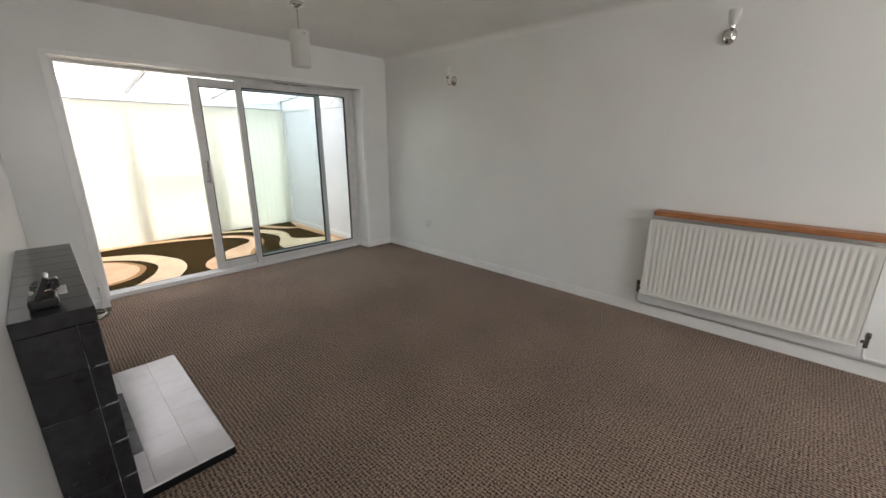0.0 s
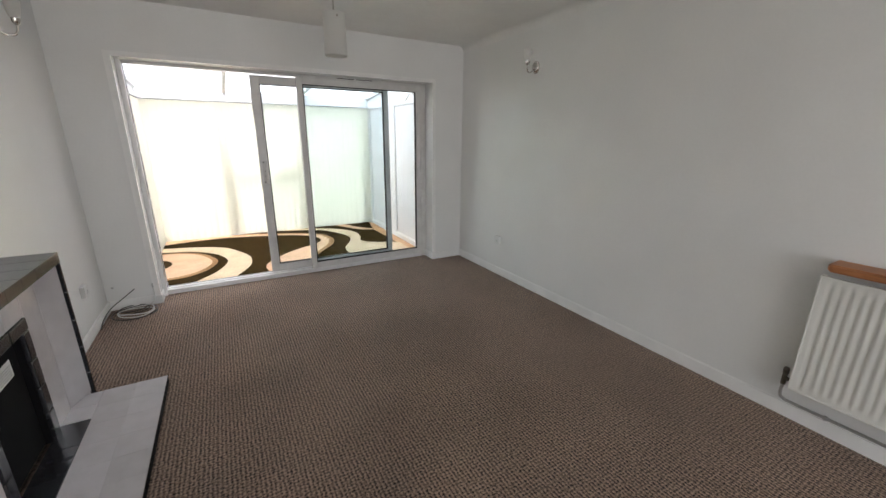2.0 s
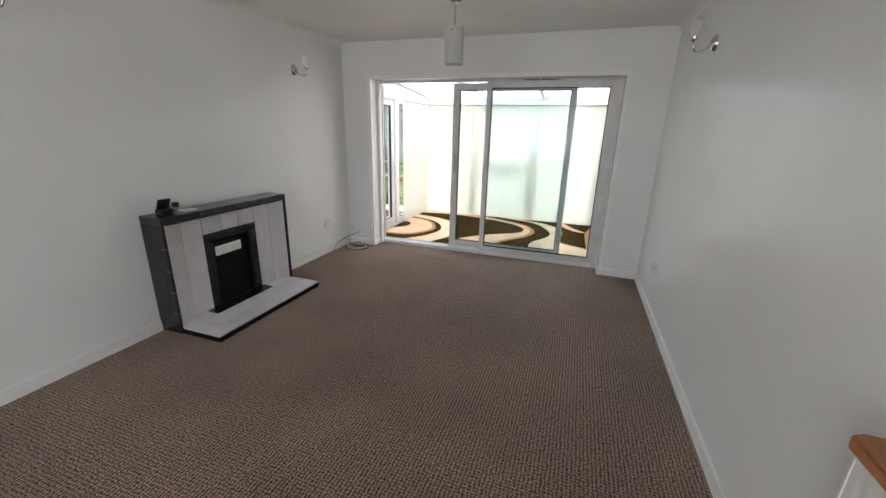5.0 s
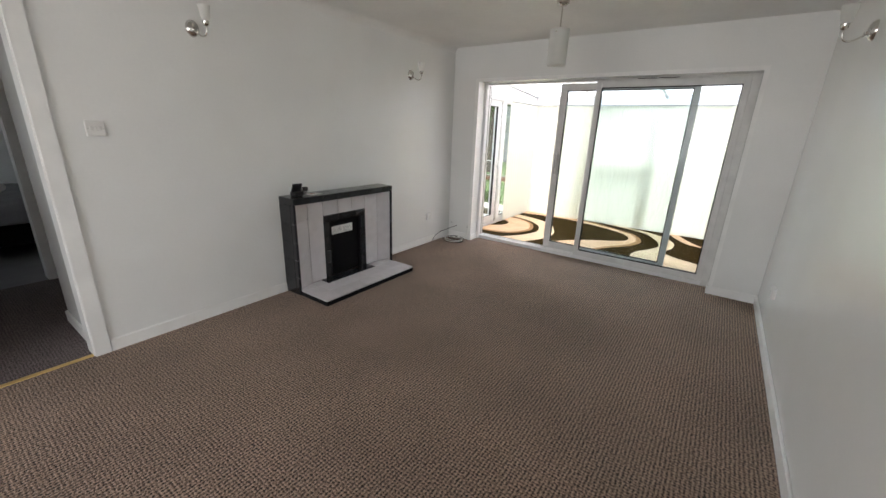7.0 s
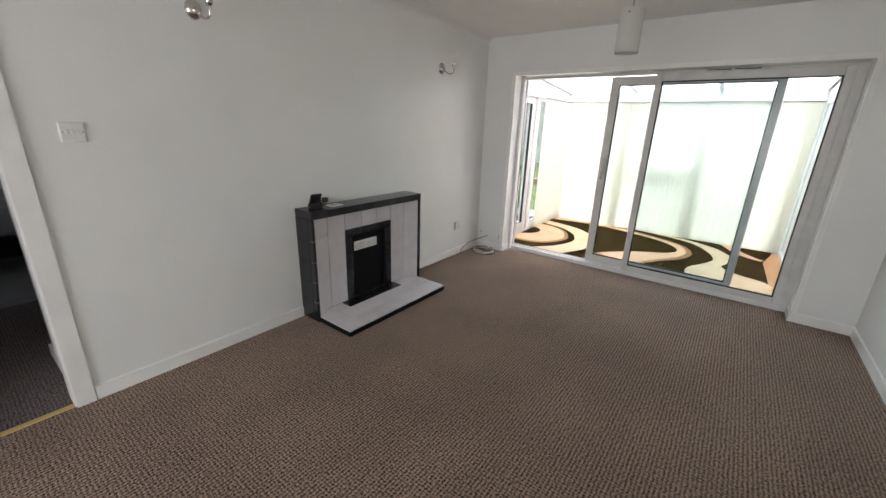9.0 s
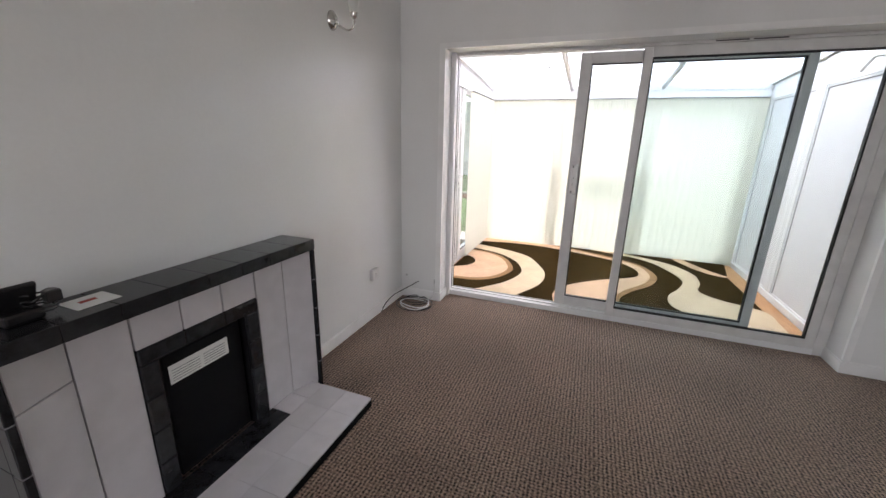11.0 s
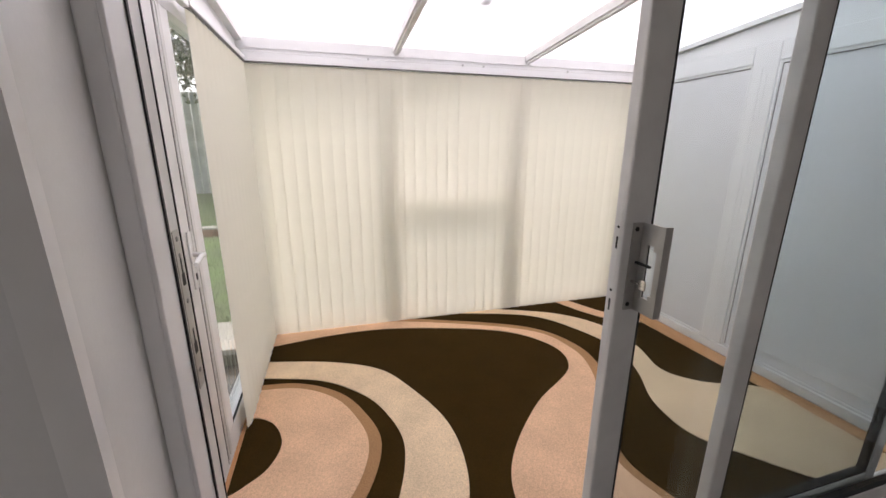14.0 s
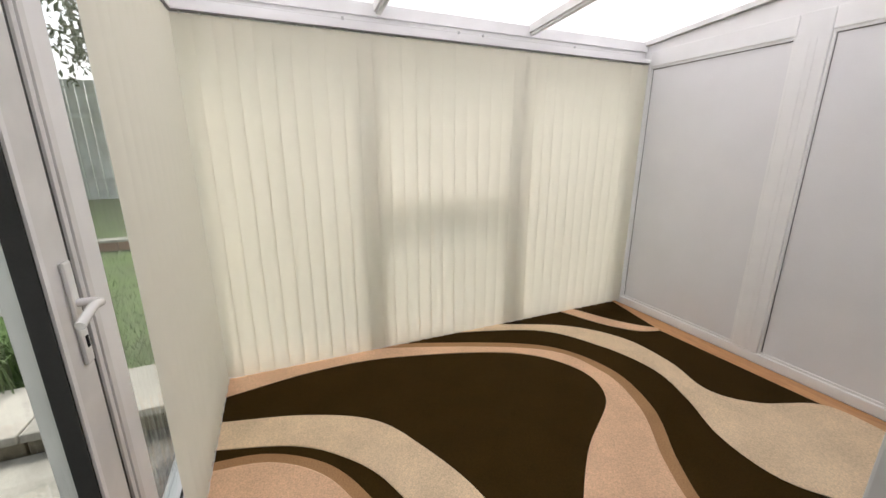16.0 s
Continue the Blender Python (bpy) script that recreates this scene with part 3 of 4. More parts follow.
rng = random.Random(4)
loops = [(2.395 + 0.035 * math.cos(a * 1.0) + rng.uniform(-0.006, 0.006), 0.095 + 0.028 * math.sin(a) + rng.uniform(-0.006, 0.006), TOP + 0.012 + 0.006 * a / 3 + rng.uniform(0, 0.01)) for a in (k * 0.55 for k in range(48))]
part("cable", tube(spline(loops, 3), 0.0028, 6), PLASTICBLACK, ch, smooth=True)
part("plug", block(2.36, 2.395, 0.10, 0.135, TOP + 0.04, TOP + 0.075, 0.006), PLASTICBLACK, ch)
card = thing("card", (2.29, 0.1, TOP), "white printed card lying on the mantel", "card")
bm = block(2.23, 2.345, 0.05, 0.15, TOP + 0.001, TOP + 0.003)
part("sheet", bm, PAPER, card)
part("print_block", block(2.27, 2.315, 0.085, 0.105, TOP + 0.003, TOP + 0.0036), REDINK, card, "red print")

# ---- radiator and shelf ----
rad = thing("radiator", (4.0, 3.44, 0.2), "cream-white enamelled panel radiator hung on the wall", "radiator")
RX0, RX1, RZ0, RZ1, RY = 3.385, 4.625, 0.205, 0.825, 3.405
bm = bmesh.new()
cols, step = 34, (RX1 - RX0 - 0.05) / 34
prof = [(RX0, 0.0), (RX0 + 0.02, 0.0)]
for k in range(cols):
    x = RX0 + 0.025 + k * step
    prof += [(x + 0.10 * step, 0.0), (x + 0.30 * step, 0.0055), (x + 0.58 * step, 0.0055), (x + 0.78 * step, 0.0)]
prof += [(RX1 - 0.02, 0.0), (RX1, 0.0)]
zs = [(RZ0, 0), (RZ0 + 0.035, 0), (RZ0 + 0.06, 1), (RZ1 - 0.06, 1), (RZ1 - 0.035, 0), (RZ1, 0)]
rows = [[bm.verts.new((x, RY + d * f, z)) for x, d in prof] for z, f in zs]
for a, b in zip(rows, rows[1:]):
    for k in range(len(prof) - 1):
        bm.faces.new((a[k], a[k + 1], b[k + 1], b[k]))
part("front_panel", bm, RADPAINT, rad, smooth=True)
part("back_panel", block(RX0 + 0.003, RX1 - 0.003, RY + 0.035, RY + 0.055, RZ0 + 0.01, RZ1 - 0.01, 0.005), RADPAINT, rad)
part("end_cap", block(RX0 - 0.004, RX0 + 0.004, RY - 0.002, RY + 0.055, RZ0 - 0.002, RZ1 + 0.002, 0.002), RADPAINT, rad)
part("end_cap", block(RX1 - 0.004, RX1 + 0.004, RY - 0.002, RY + 0.055, RZ0 - 0.002, RZ1 + 0.002, 0.002), RADPAINT, rad)
part("bottom_edge", block(RX0, RX1, RY - 0.003, RY + 0.012, RZ0 - 0.004, RZ0 + 0.008, 0.003), RADPAINT, rad)
part("top_edge", block(RX0, RX1, RY - 0.003, RY + 0.012, RZ1 - 0.006, RZ1 + 0.004, 0.003), RADPAINT, rad)
part("top_grille", blocks(*[(RX0 + 0.01 + k * 0.0205, RX0 + 0.022 + k * 0.0205, RY + 0.012, RY + 0.035, RZ1 - 0.008, RZ1 - 0.002) for k in range(59)]), RADPAINT, rad)
for x in (RX0 + 0.15, RX1 - 0.15):
    part("bracket", block(x - 0.02, x + 0.02, RY + 0.055, WIDTH, RZ0 + 0.1, RZ1 - 0.1), RADPAINT, rad)
for x, s in ((RX0 - 0.035, 1), (RX1 + 0.035, -1)):
    v = part("valve", tube([(x, RY + 0.04, 0.20), (x, RY + 0.04, 0.262)], 0.011, 12), TARNISH, rad, "tarnished brass valve", True)
    part("valve_cap", lathe([(0.012, 0), (0.014, 0.006), (0.013, 0.03), (0.009, 0.036), (0, 0.037)], 14, Matrix.Translation((x, RY + 0.04, 0.262))), TARNISH, v, smooth=True)
    part("union", tube([(x, RY + 0.04, 0.235), (x + s * 0.04, RY + 0.04, 0.235)], 0.010, 12), TARNISH, v, smooth=True)
part("pipe", tube(spline([(RX0 - 0.035, RY + 0.04, 0.2), (RX0 - 0.035, RY + 0.042, 0.14), (RX0 - 0.02, RY + 0.06, 0.108), (RX0 + 0.03, RY + 0.072, 0.098), (RX0 + 0.4, RY + 0.076, 0.098), (5.3, RY + 0.076, 0.098)], 8), 0.0075, 10), METAL, rad, "dull grey supply pipe", True)
part("pipe", tube(spline([(RX1 + 0.035, RY + 0.04, 0.2), (RX1 + 0.035, RY + 0.042, 0.16), (RX1 + 0.05, RY + 0.06, 0.124), (RX1 + 0.1, RY + 0.076, 0.118), (5.3, RY + 0.076, 0.118)], 8), 0.0075, 10), GLOSS, rad, "white painted supply pipe", True)
part("pipe_clip", block(RX0 + 0.14, RX0 + 0.155, RY + 0.064, WIDTH - 0.016, 0.088, 0.110, 0.003), METAL, rad)

sh = thing("shelf", (4.05, 3.42, 0.865), "varnished pine shelf above the radiator", "shelf")
bm = prism([(3.40, 3.5), (3.40, 3.385), (3.415, 3.362), (4.705, 3.362), (4.72, 3.385), (4.72, 3.5)], 0.862, 0.898)
bmesh.ops.bevel(bm, geom=bm.edges[:], offset=0.007, segments=3, affect="EDGES")
part("board", bm, SHELFWOOD, sh, smooth=True)
for x in (3.7, 4.4):
    part("bracket", blocks((x - 0.01, x + 0.01, 3.40, 3.5, 0.853, 0.862), (x - 0.01, x + 0.01, 3.492, 3.5, 0.835, 0.853)), GLOSS, sh)


# ---- wall lamps: built once on the fireplace wall, then copied ----
def wall_lamp():
    w = thing("wall_lamp", (0, 0, 0), "chrome wall lamp with an upturned frosted glass shade", "wall lamp", "wall lamps of the living room")
    bm = lathe([(0.0, 0.0), (0.052, 0.0), (0.050, 0.010), (0.038, 0.022), (0.018, 0.030), (0, 0.032)], 28)
    bm.transform(Matrix.Rotation(-math.pi / 2, 4, "X") @ Matrix.Diagonal((0.8, 1.0, 1, 1)))
    part("backplate", bm, CHROME, w, smooth=True)
    part("arm", tube(spline([(0, 0.025, -0.012), (-0.012, 0.06, -0.038), (-0.02, 0.09, -0.05), (-0.026, 0.118, -0.042), (-0.03, 0.13, -0.012), (-0.03, 0.13, 0.012)], 6), 0.0055, 10), CHROME, w, smooth=True)
    cup = part("cup", lathe([(0.008, 0.006), (0.014, 0.010), (0.019, 0.022), (0.020, 0.038), (0.018, 0.038)], 20, Matrix.Translation((-0.03, 0.13, 0))), CHROME, w, smooth=True)
    part("shade", lathe([(0.017, 0.034), (0.024, 0.05), (0.031, 0.085), (0.036, 0.125), (0.034, 0.125), (0.029, 0.085), (0.022, 0.05), (0.015, 0.036)], 24, Matrix.Translation((-0.03, 0.13, 0))), FROST, w, "frosted glass tulip shade", True)
    part("finial", lathe([(0.0, -0.01), (0.012, -0.004), (0.014, 0.004), (0.0, 0.012)], 14, Matrix.Translation((0, 0.03, -0.012))), CHROME, w, smooth=True)
    return w


lamp = wall_lamp()
lamp.location = (0.862, 0.0, 2.0)
copy_thing(lamp, pose(3.055, 0.0, 2.02))
copy_thing(lamp, pose(1.20, WIDTH, 2.035, 0, 0, 180))
copy_thing(lamp, pose(3.66, WIDTH, 2.075, 0, 0, 180))

# ---- pendant ----
PX, PY = 1.166, 1.761
pl = thing("pendant_lamp", (PX, PY, CEILING), "ceiling pendant with a cylindrical frosted glass shade", "pendant lamp")
at = Matrix.Translation((PX, PY, 0))
part("ceiling_rose", lathe([(0.0, CEILING - 0.035), (0.03, CEILING - 0.033), (0.045, CEILING - 0.02), (0.047, CEILING)], 28, at), CHROME, pl, smooth=True)
part("rod", tube([(PX, PY, CEILING - 0.03), (PX, PY, 2.2)], 0.005, 10), CHROME, pl, smooth=True)
part("lampholder", lathe([(0.0, 2.12), (0.016, 2.12), (0.019, 2.13), (0.019, 2.19), (0.012, 2.205), (0, 2.206)], 18, at), WHITEPLAST, pl, smooth=True)
part("spider", blocks((PX - 0.068, PX + 0.068, PY - 0.004, PY + 0.004, 2.185, 2.189), (PX - 0.004, PX + 0.004, PY - 0.068, PY + 0.068, 2.1855, 2.1885)), CHROME, pl)
part("shade", lathe([(0.072, 1.96), (0.072, 2.215), (0.069, 2.215), (0.069, 1.96), (0.072, 1.96)], 36, at), FROST, pl, "frosted glass cylinder", True)
part("bulb", lathe([(0.0, 2.03), (0.02, 2.037), (0.029, 2.06), (0.024, 2.085), (0.014, 2.12), (0, 2.12)], 20, at), FROST, pl, smooth=True)
for s in (-1, 1):
    part("fixing_screw", lathe([(0.006, 0), (0.006, 0.006), (0, 0.008)], 10, Matrix.Translation((PX + s * 0.072, PY, 2.187)) @ Matrix.Rotation(s * math.pi / 2, 4, "Y")), CHROME, pl)


# ---- sockets and switch ----
def socket(x, y, z, face, label):
    s = thing("wall_socket", (x, y, z), label, "socket", "wall sockets")
    f = 1 if face > 0 else -1
    part("box", block(x - 0.043, x + 0.043, y, y + f * 0.022, z - 0.043, z + 0.043, 0.003), WHITEPLAST, s)
    part("faceplate", block(x - 0.044, x + 0.044, y + f * 0.022, y + f * 0.03, z - 0.044, z + 0.044, 0.004), WHITEPLAST, s)
    # pin holes are black pieces on the face, coloured as their inner shade
    part("pin_holes", blocks((x - 0.003, x + 0.003, y + f * 0.0299, y + f * 0.0304, z - 0.002, z + 0.008), (x - 0.013, x - 0.006, y + f * 0.0299, y + f * 0.0304, z - 0.016, z - 0.012), (x + 0.006, x + 0.013, y + f * 0.0299, y + f * 0.0304, z - 0.016, z - 0.012)), BLACK, s)
    part("rocker", block(x - 0.006, x + 0.006, y + f * 0.029, y + f * 0.034, z + 0.018, z + 0.034, 0.001), WHITEPLAST, s)


socket(0.80, WIDTH, 0.385, -1, "white single socket on a surface box on the radiator wall")
socket(0.49, 0.0, 0.355, 1, "white single socket on a surface box beside the fireplace")
sw = thing("light_switch", (3.662, 0, 1.385), "white three-gang light switch beside the hall doorway", "light switch")
part("faceplate", block(3.618, 3.706, 0.0, 0.012, 1.343, 1.429, 0.003), WHITEPLAST, sw)
for k in (-1, 0, 1):
    part("rocker", block(3.656 + k * 0.02, 3.668 + k * 0.02, 0.011, 0.016, 1.374, 1.398, 0.0015), WHITEPLAST, sw)
for k in (-1, 1):
    part("screw", lathe([(0.004, 0), (0.003, 0.001), (0, 0.0012)], 10, Matrix.Translation((3.662 + k * 0.036, 0.012, 1.386)) @ Matrix.Rotation(-math.pi / 2, 4, "X")), METAL, sw)

# ---- loose cable in the corner ----
cb = thing("aerial_cable", (0.16, 0.2, 0), "white and black aerial cables coiled on the carpet in the corner", "cable")
rng = random.Random(2)
ring = [(0.185 + (0.105 + 0.006 * math.sin(3 * a)) * math.cos(a), 0.215 + (0.13 + 0.01 * math.cos(2 * a)) * math.sin(a), 0.012 + 0.012 * (a / 6.3) + 0.008 * math.sin(a * 1.7)) for a in (0.5 + k * 0.45 for k in range(33))]
part("coil", tube(spline(ring + [(0.09, 0.33, 0.06), (0.045, 0.335, 0.10), (0.03, 0.33, 0.17)], 4), 0.0042, 8), WHITECABLE, cb, smooth=True)
part("lead", tube(spline([(0.42, 0.03, 0.01), (0.40, 0.05, 0.07), (0.33, 0.09, 0.13), (0.22, 0.16, 0.17), (0.12, 0.22, 0.20)], 8), 0.0035, 8), PLASTICBLACK, cb, "black cable end", True)
part("inner_loop", tube(spline([(0.10 + 0.09 * math.cos(a), 0.19 + 0.1 * math.sin(a), 0.01 + 0.003 * a) for a in (k * 0.6 for k in range(14))], 4), 0.0038, 8), PLASTICBLACK, cb, smooth=True)
part("outer_loop", tube(spline([(0.16 + 0.135 * math.cos(a), 0.20 + 0.155 * math.sin(a), 0.008 + 0.006 * math.sin(a * 0.7)) for a in (0.8 + k * 0.5 for k in range(15))], 4), 0.0036, 8), PLASTICBLACK, cb, smooth=True)
part("plug", tube([(0.03, 0.33, 0.165), (0.028, 0.329, 0.2)], 0.006, 8), METAL, cb, smooth=True)
pt = thing("pipe_stub", (1.30, 0.04, 0), "dark capped pipe stub beside the hearth", "pipe")
part("pipe", tube([(1.29, 0.035, 0), (1.29, 0.035, 0.035)], 0.007, 10), BLACK, pt, smooth=True)
part("cap", lathe([(0.010, 0.033), (0.010, 0.046), (0, 0.048)], 10, Matrix.Translation((1.29, 0.035, 0))), BLACK, pt)
wc = thing("wall_clip", (0.30, 0.0, 0.22), "small grey cable outlet on the wall", "cable outlet")
part("body", block(0.012, 0.024, 0.05, 0.066, 0.195, 0.211, 0.003), METAL, wc)

# ---- hall beyond the doorway ----
structure("door_1", blocks((HL - 0.02, HL, -0.125, 0.003, 0, HT), (HR, HR + 0.02, -0.125, 0.003, 0, HT), (HL - 0.02, HR + 0.02, -0.125, 0.003, HT, HT + 0.02)), GLOSS, "white gloss lining of the open hall doorway", category="doorway")
structure("trim_doorway", blocks((HL - 0.085, HL - 0.006, 0.0, 0.018, 0, HT + 0.08), (HR + 0.006, HR + 0.085, 0.0, 0.018, 0, HT + 0.08), (HL - 0.006, HR + 0.006, 0.0, 0.018, HT + 0.006, HT + 0.08)), GLOSS, "white gloss architrave round the hall doorway", category="architrave")
tb = thing("threshold_bar", (4.32, -0.02, 0), "brass carpet bar across the hall doorway", "threshold bar")
part("bar", block(HL, HR, -0.035, 0.0, 0.0, 0.006, 0.003), BRASS, tb)
structure("floor_hall", block(2.4, 6.2, -1.84, -0.0, -0.12, -0.002), HALLCARPET, "dark mauve-brown loop-pile hall carpet")
structure("wall_hall_stub", blocks((3.70, 3.885, -0.72, -0.12, -0.1, CEILING)), WALL, "white painted end of a hall wall")
skirting("baseboard_hall", [(3.885, 3.90, -0.72, -0.125)])
structure("wall_hall_far", blocks((2.4, 3.78, -1.96, -1.84, -0.1, CEILING), (4.72, 6.2, -1.96, -1.84, -0.1, CEILING), (3.78, 4.72, -1.96, -1.84, 2.03, CEILING)), WALL, "white painted far wall of the hall with a doorway")
structure("wall_hall_ends", blocks((2.3, 2.4, -1.96, -0.12, -0.1, CEILING), (6.2, 6.3, -1.96, -0.12, -0.1, CEILING)), WALL, "white painted hall end walls")
structure("ceiling_hall", block(2.3, 6.3, -4.9, -0.12, CEILING, CEILING + 0.1), CEIL, "white plaster hall ceiling")
structure("trim_hall_far", blocks((3.78, 3.80, -1.97, -1.83, 0, 2.03), (3.70, 3.79, -1.84, -1.822, 0, 2.1), (4.70, 4.72, -1.97, -1.83, 0, 2.03)), GLOSS, "white gloss door lining in the hall", category="trim")
structure("floor_bedroom", block(2.3, 6.3, -4.9, -1.84, -0.12, -0.003), HALLFLOOR, "grey floor of the far room")
structure("wall_bedroom", blocks((2.2, 2.3, -4.9, -1.96, -0.1, CEILING), (6.3, 6.4, -4.9, -1.96, -0.1, 0.9), (6.3, 6.4, -4.9, -1.96, 2.1, CEILING), (6.3, 6.4, -4.9, -4.1, 0.9, 2.1), (6.3, 6.4, -2.6, -1.96, 0.9, 2.1), (2.2, 6.4, -5.0, -4.9, -0.1, CEILING)), WALL, "white painted walls of the far room")
# unseen window, added to let dim daylight into the far room
framed("window_2", "x", 6.35, -4.1, -2.6, 0.9, 2.1, "unseen white plastic framed window added to light the far room")
bed = thing("bed", (4.1, -3.4, 0), "bed with a rumpled grey cover in the far room", "bed")
part("base", block(3.2, 4.9, -4.2, -2.7, 0.16, 0.36, 0.02), BLACK, bed)
bm = block(3.18, 4.92, -4.22, -2.68, 0.36, 0.62, 0.07, 4)
bmesh.ops.subdivide_edges(bm, edges=bm.edges[:], cuts=4, use_grid_fill=True)
for v in bm.verts:
    v.co.z += 0.03 * noise.noise(v.co * 3)
part("cover", bm, GREYCLOTH, bed, "rumpled grey cover", True)
for x in (3.25, 4.82):
    for y in (-4.15, -2.75):
        part("leg", block(x, x + 0.05, y, y + 0.05, 0, 0.16), BLACK, bed)
part("headboard", block(3.12, 3.18, -4.25, -2.65, 0, 1.0, 0.02), GREYCLOTH, bed)
pw = thing("pillow", (4.2, -2.9, 0.63), "white pillow on the bed", "pillow")
bm = bmesh.new()
bmesh.ops.create_icosphere(bm, subdivisions=3, radius=1)
bm.transform(Matrix.Translation((4.1, -3.0, 0.72)) @ Matrix.Diagonal((0.33, 0.22, 0.1, 1)))
part("case", bm, PAPER, pw, smooth=True)

# ---- the conservatory: x from -0.28 to -2.45, y from 0.16 to 3.17 ----
CL, CR, CF = 0.165, 3.166, -2.41
EAVE, SLOPE = 2.032, 0.078


def roof_z(x):
    return EAVE + SLOPE * (x + 2.45)


structure("floor_conservatory", block(-2.55, -0.19, CL - 0.1, CR + 0.1, -0.12, -0.004), GROUT, "screed under the conservatory floor")
# eaves beam and window wall
structure("eaves_beam", blocks((-2.47, -2.365, CL - 0.05, CR + 0.05, 1.915, 2.032), (-2.50, -2.350, CL - 0.05, CR + 0.05, 1.890, 1.915), (-2.365, -2.352, CL, CR, 1.970, 2.032)), UPVC, "white plastic eaves beam of the conservatory", category="beam")
wf = thing("conservatory_window", (-2.44, 1.66, 0), "white plastic window wall behind the blinds", "window")
wf["kind"] = "structure"
XW0, XW1 = -2.475, -2.405
for y0, y1 in ((CL - 0.02, CL + 0.09), (1.04, 1.165), (2.04, 2.175), (CR - 0.09, CR + 0.02)):
    part("mullion", block(XW0, XW1, y0, y1, 0.0, 1.890, 0.006), UPVC, wf)
for y0, y1 in ((CL + 0.09, 1.04), (1.165, 2.04), (2.175, CR - 0.09)):
    part("bottom_rail", block(XW0, XW1, y0, y1, 0.0, 0.12, 0.006), UPVC, wf)
    part("top_rail", block(XW0, XW1, y0, y1, 1.803, 1.890, 0.006), UPVC, wf)
    p = part("pane", block(-2.444, -2.436, y0, y1, 0.12, 1.803), PANE, wf)
    p.visible_shadow = False
part("transom", block(XW0, XW1, 1.165, 2.04, 0.965, 1.035, 0.006), UPVC, wf)

# end wall with infill panels
ew = thing("panelled_end_wall", (-1.3, 3.2, 0), "white plastic end wall with pale infill panels", "wall")
ew["kind"] = "structure"
YW0, YW1 = CR, CR + 0.07
part("bottom_rail", block(-2.40, -0.28, YW0 - 0.004, YW1, 0.0, 0.062, 0.006), UPVC, ew)
for x0, x1 in ((-2.405, -2.312), (-1.425, -1.276), (-0.36, -0.28)):
    part("post", block(x0, x1, YW0, YW1, 0.062, 1.97, 0.006), UPVC, ew)
    if x0 == -1.425:
        for x in (x0 + 0.06, x0 + 0.09):
            part("post_groove", block(x, x + 0.005, YW0 - 0.002, YW0, 0.062, 1.84), UPVC, ew)
for x0, x1 in ((-2.312, -1.425), (-1.276, -0.36)):
    part("top_rail", block(x0, x1, YW0, YW1, 1.862, 1.97, 0.006), UPVC, ew)
    part("infill_panel", block(x0 + 0.008, x1 - 0.008, YW0 + 0.018, YW0 + 0.045, 0.07, 1.854), PANELM, ew)
    part("bead", blocks((x0, x0 + 0.014, YW0 + 0.008, YW0 + 0.02, 0.062, 1.862), (x1 - 0.014, x1, YW0 + 0.008, YW0 + 0.02, 0.062, 1.862), (x0 + 0.014, x1 - 0.014, YW0 + 0.008, YW0 + 0.02, 0.062, 0.076), (x0 + 0.014, x1 - 0.014, YW0 + 0.008, YW0 + 0.02, 1.848, 1.862)), UPVC, ew)
    part("seal", blocks((x0 + 0.014, x0 + 0.018, YW0 + 0.016, YW0 + 0.0185, 0.076, 1.848), (x1 - 0.018, x1 - 0.014, YW0 + 0.016, YW0 + 0.0185, 0.076, 1.848), (x0 + 0.018, x1 - 0.018, YW0 + 0.016, YW0 + 0.0185, 1.842, 1.848)), INK, ew)


def rake(x0, x1, y0, y1, drop, up=0.0):
    """A member that follows the roof's fall."""
    bm = bmesh.new()
    box(bm, x0, x1, y0, y1, 0, 1)
    for v in bm.verts:
        v.co.z = roof_z(v.co.x) - drop + v.co.z * (drop + up)
    return bm


def gable(y0, y1, foot=1.955):
    """The wedge between a wall's head and the sloping roof."""
    bm = box(bmesh.new(), -2.40, -0.28, y0, y1, 0, 1)
    for v in bm.verts:
        v.co.z = roof_z(v.co.x) + 0.004 if v.co.z > 0.5 else foot
    return bm


part("gable_infill", gable(YW0 + 0.002, YW1), UPVC, ew)
part("rake_trim", rake(-2.40, -0.28, YW0 - 0.022, YW0 + 0.002, 0.03), UPVC_DULL, ew)

# roof: bars and panels
rf = thing("conservatory_roof", (-1.4, 1.66, 2.05), "opal polycarbonate lean-to roof on white glazing bars", "roof")
rf["kind"] = "structure"
edges = (CL - 0.03, 1.142, 2.14, CR + 0.05)
for y in edges[1:3]:
    bar = part("glazing_bar", rake(-2.42, -0.28, y - 0.024, y + 0.024, 0.045), UPVC_DULL, rf)
    part("bar_cap", rake(-2.42, -0.28, y - 0.012, y + 0.012, 0.060), UPVC_DULL, bar)
for y in (CL, CR):
    part("edge_bar", rake(-2.42, -0.28, y - 0.03, y + 0.02, 0.03), UPVC_DULL, rf)
for a, b in zip(edges, edges[1:]):
    part("panel", rake(-2.62, -0.26, a + 0.004, b - 0.004, -0.004, 0.02), POLY, rf, "opal polycarbonate sheet")
moss = thing("roof_debris", (-1.2, 1.2, 2.12), "scraps of moss and dead leaf lying on the opal roof", "debris")
rng = random.Random(11)
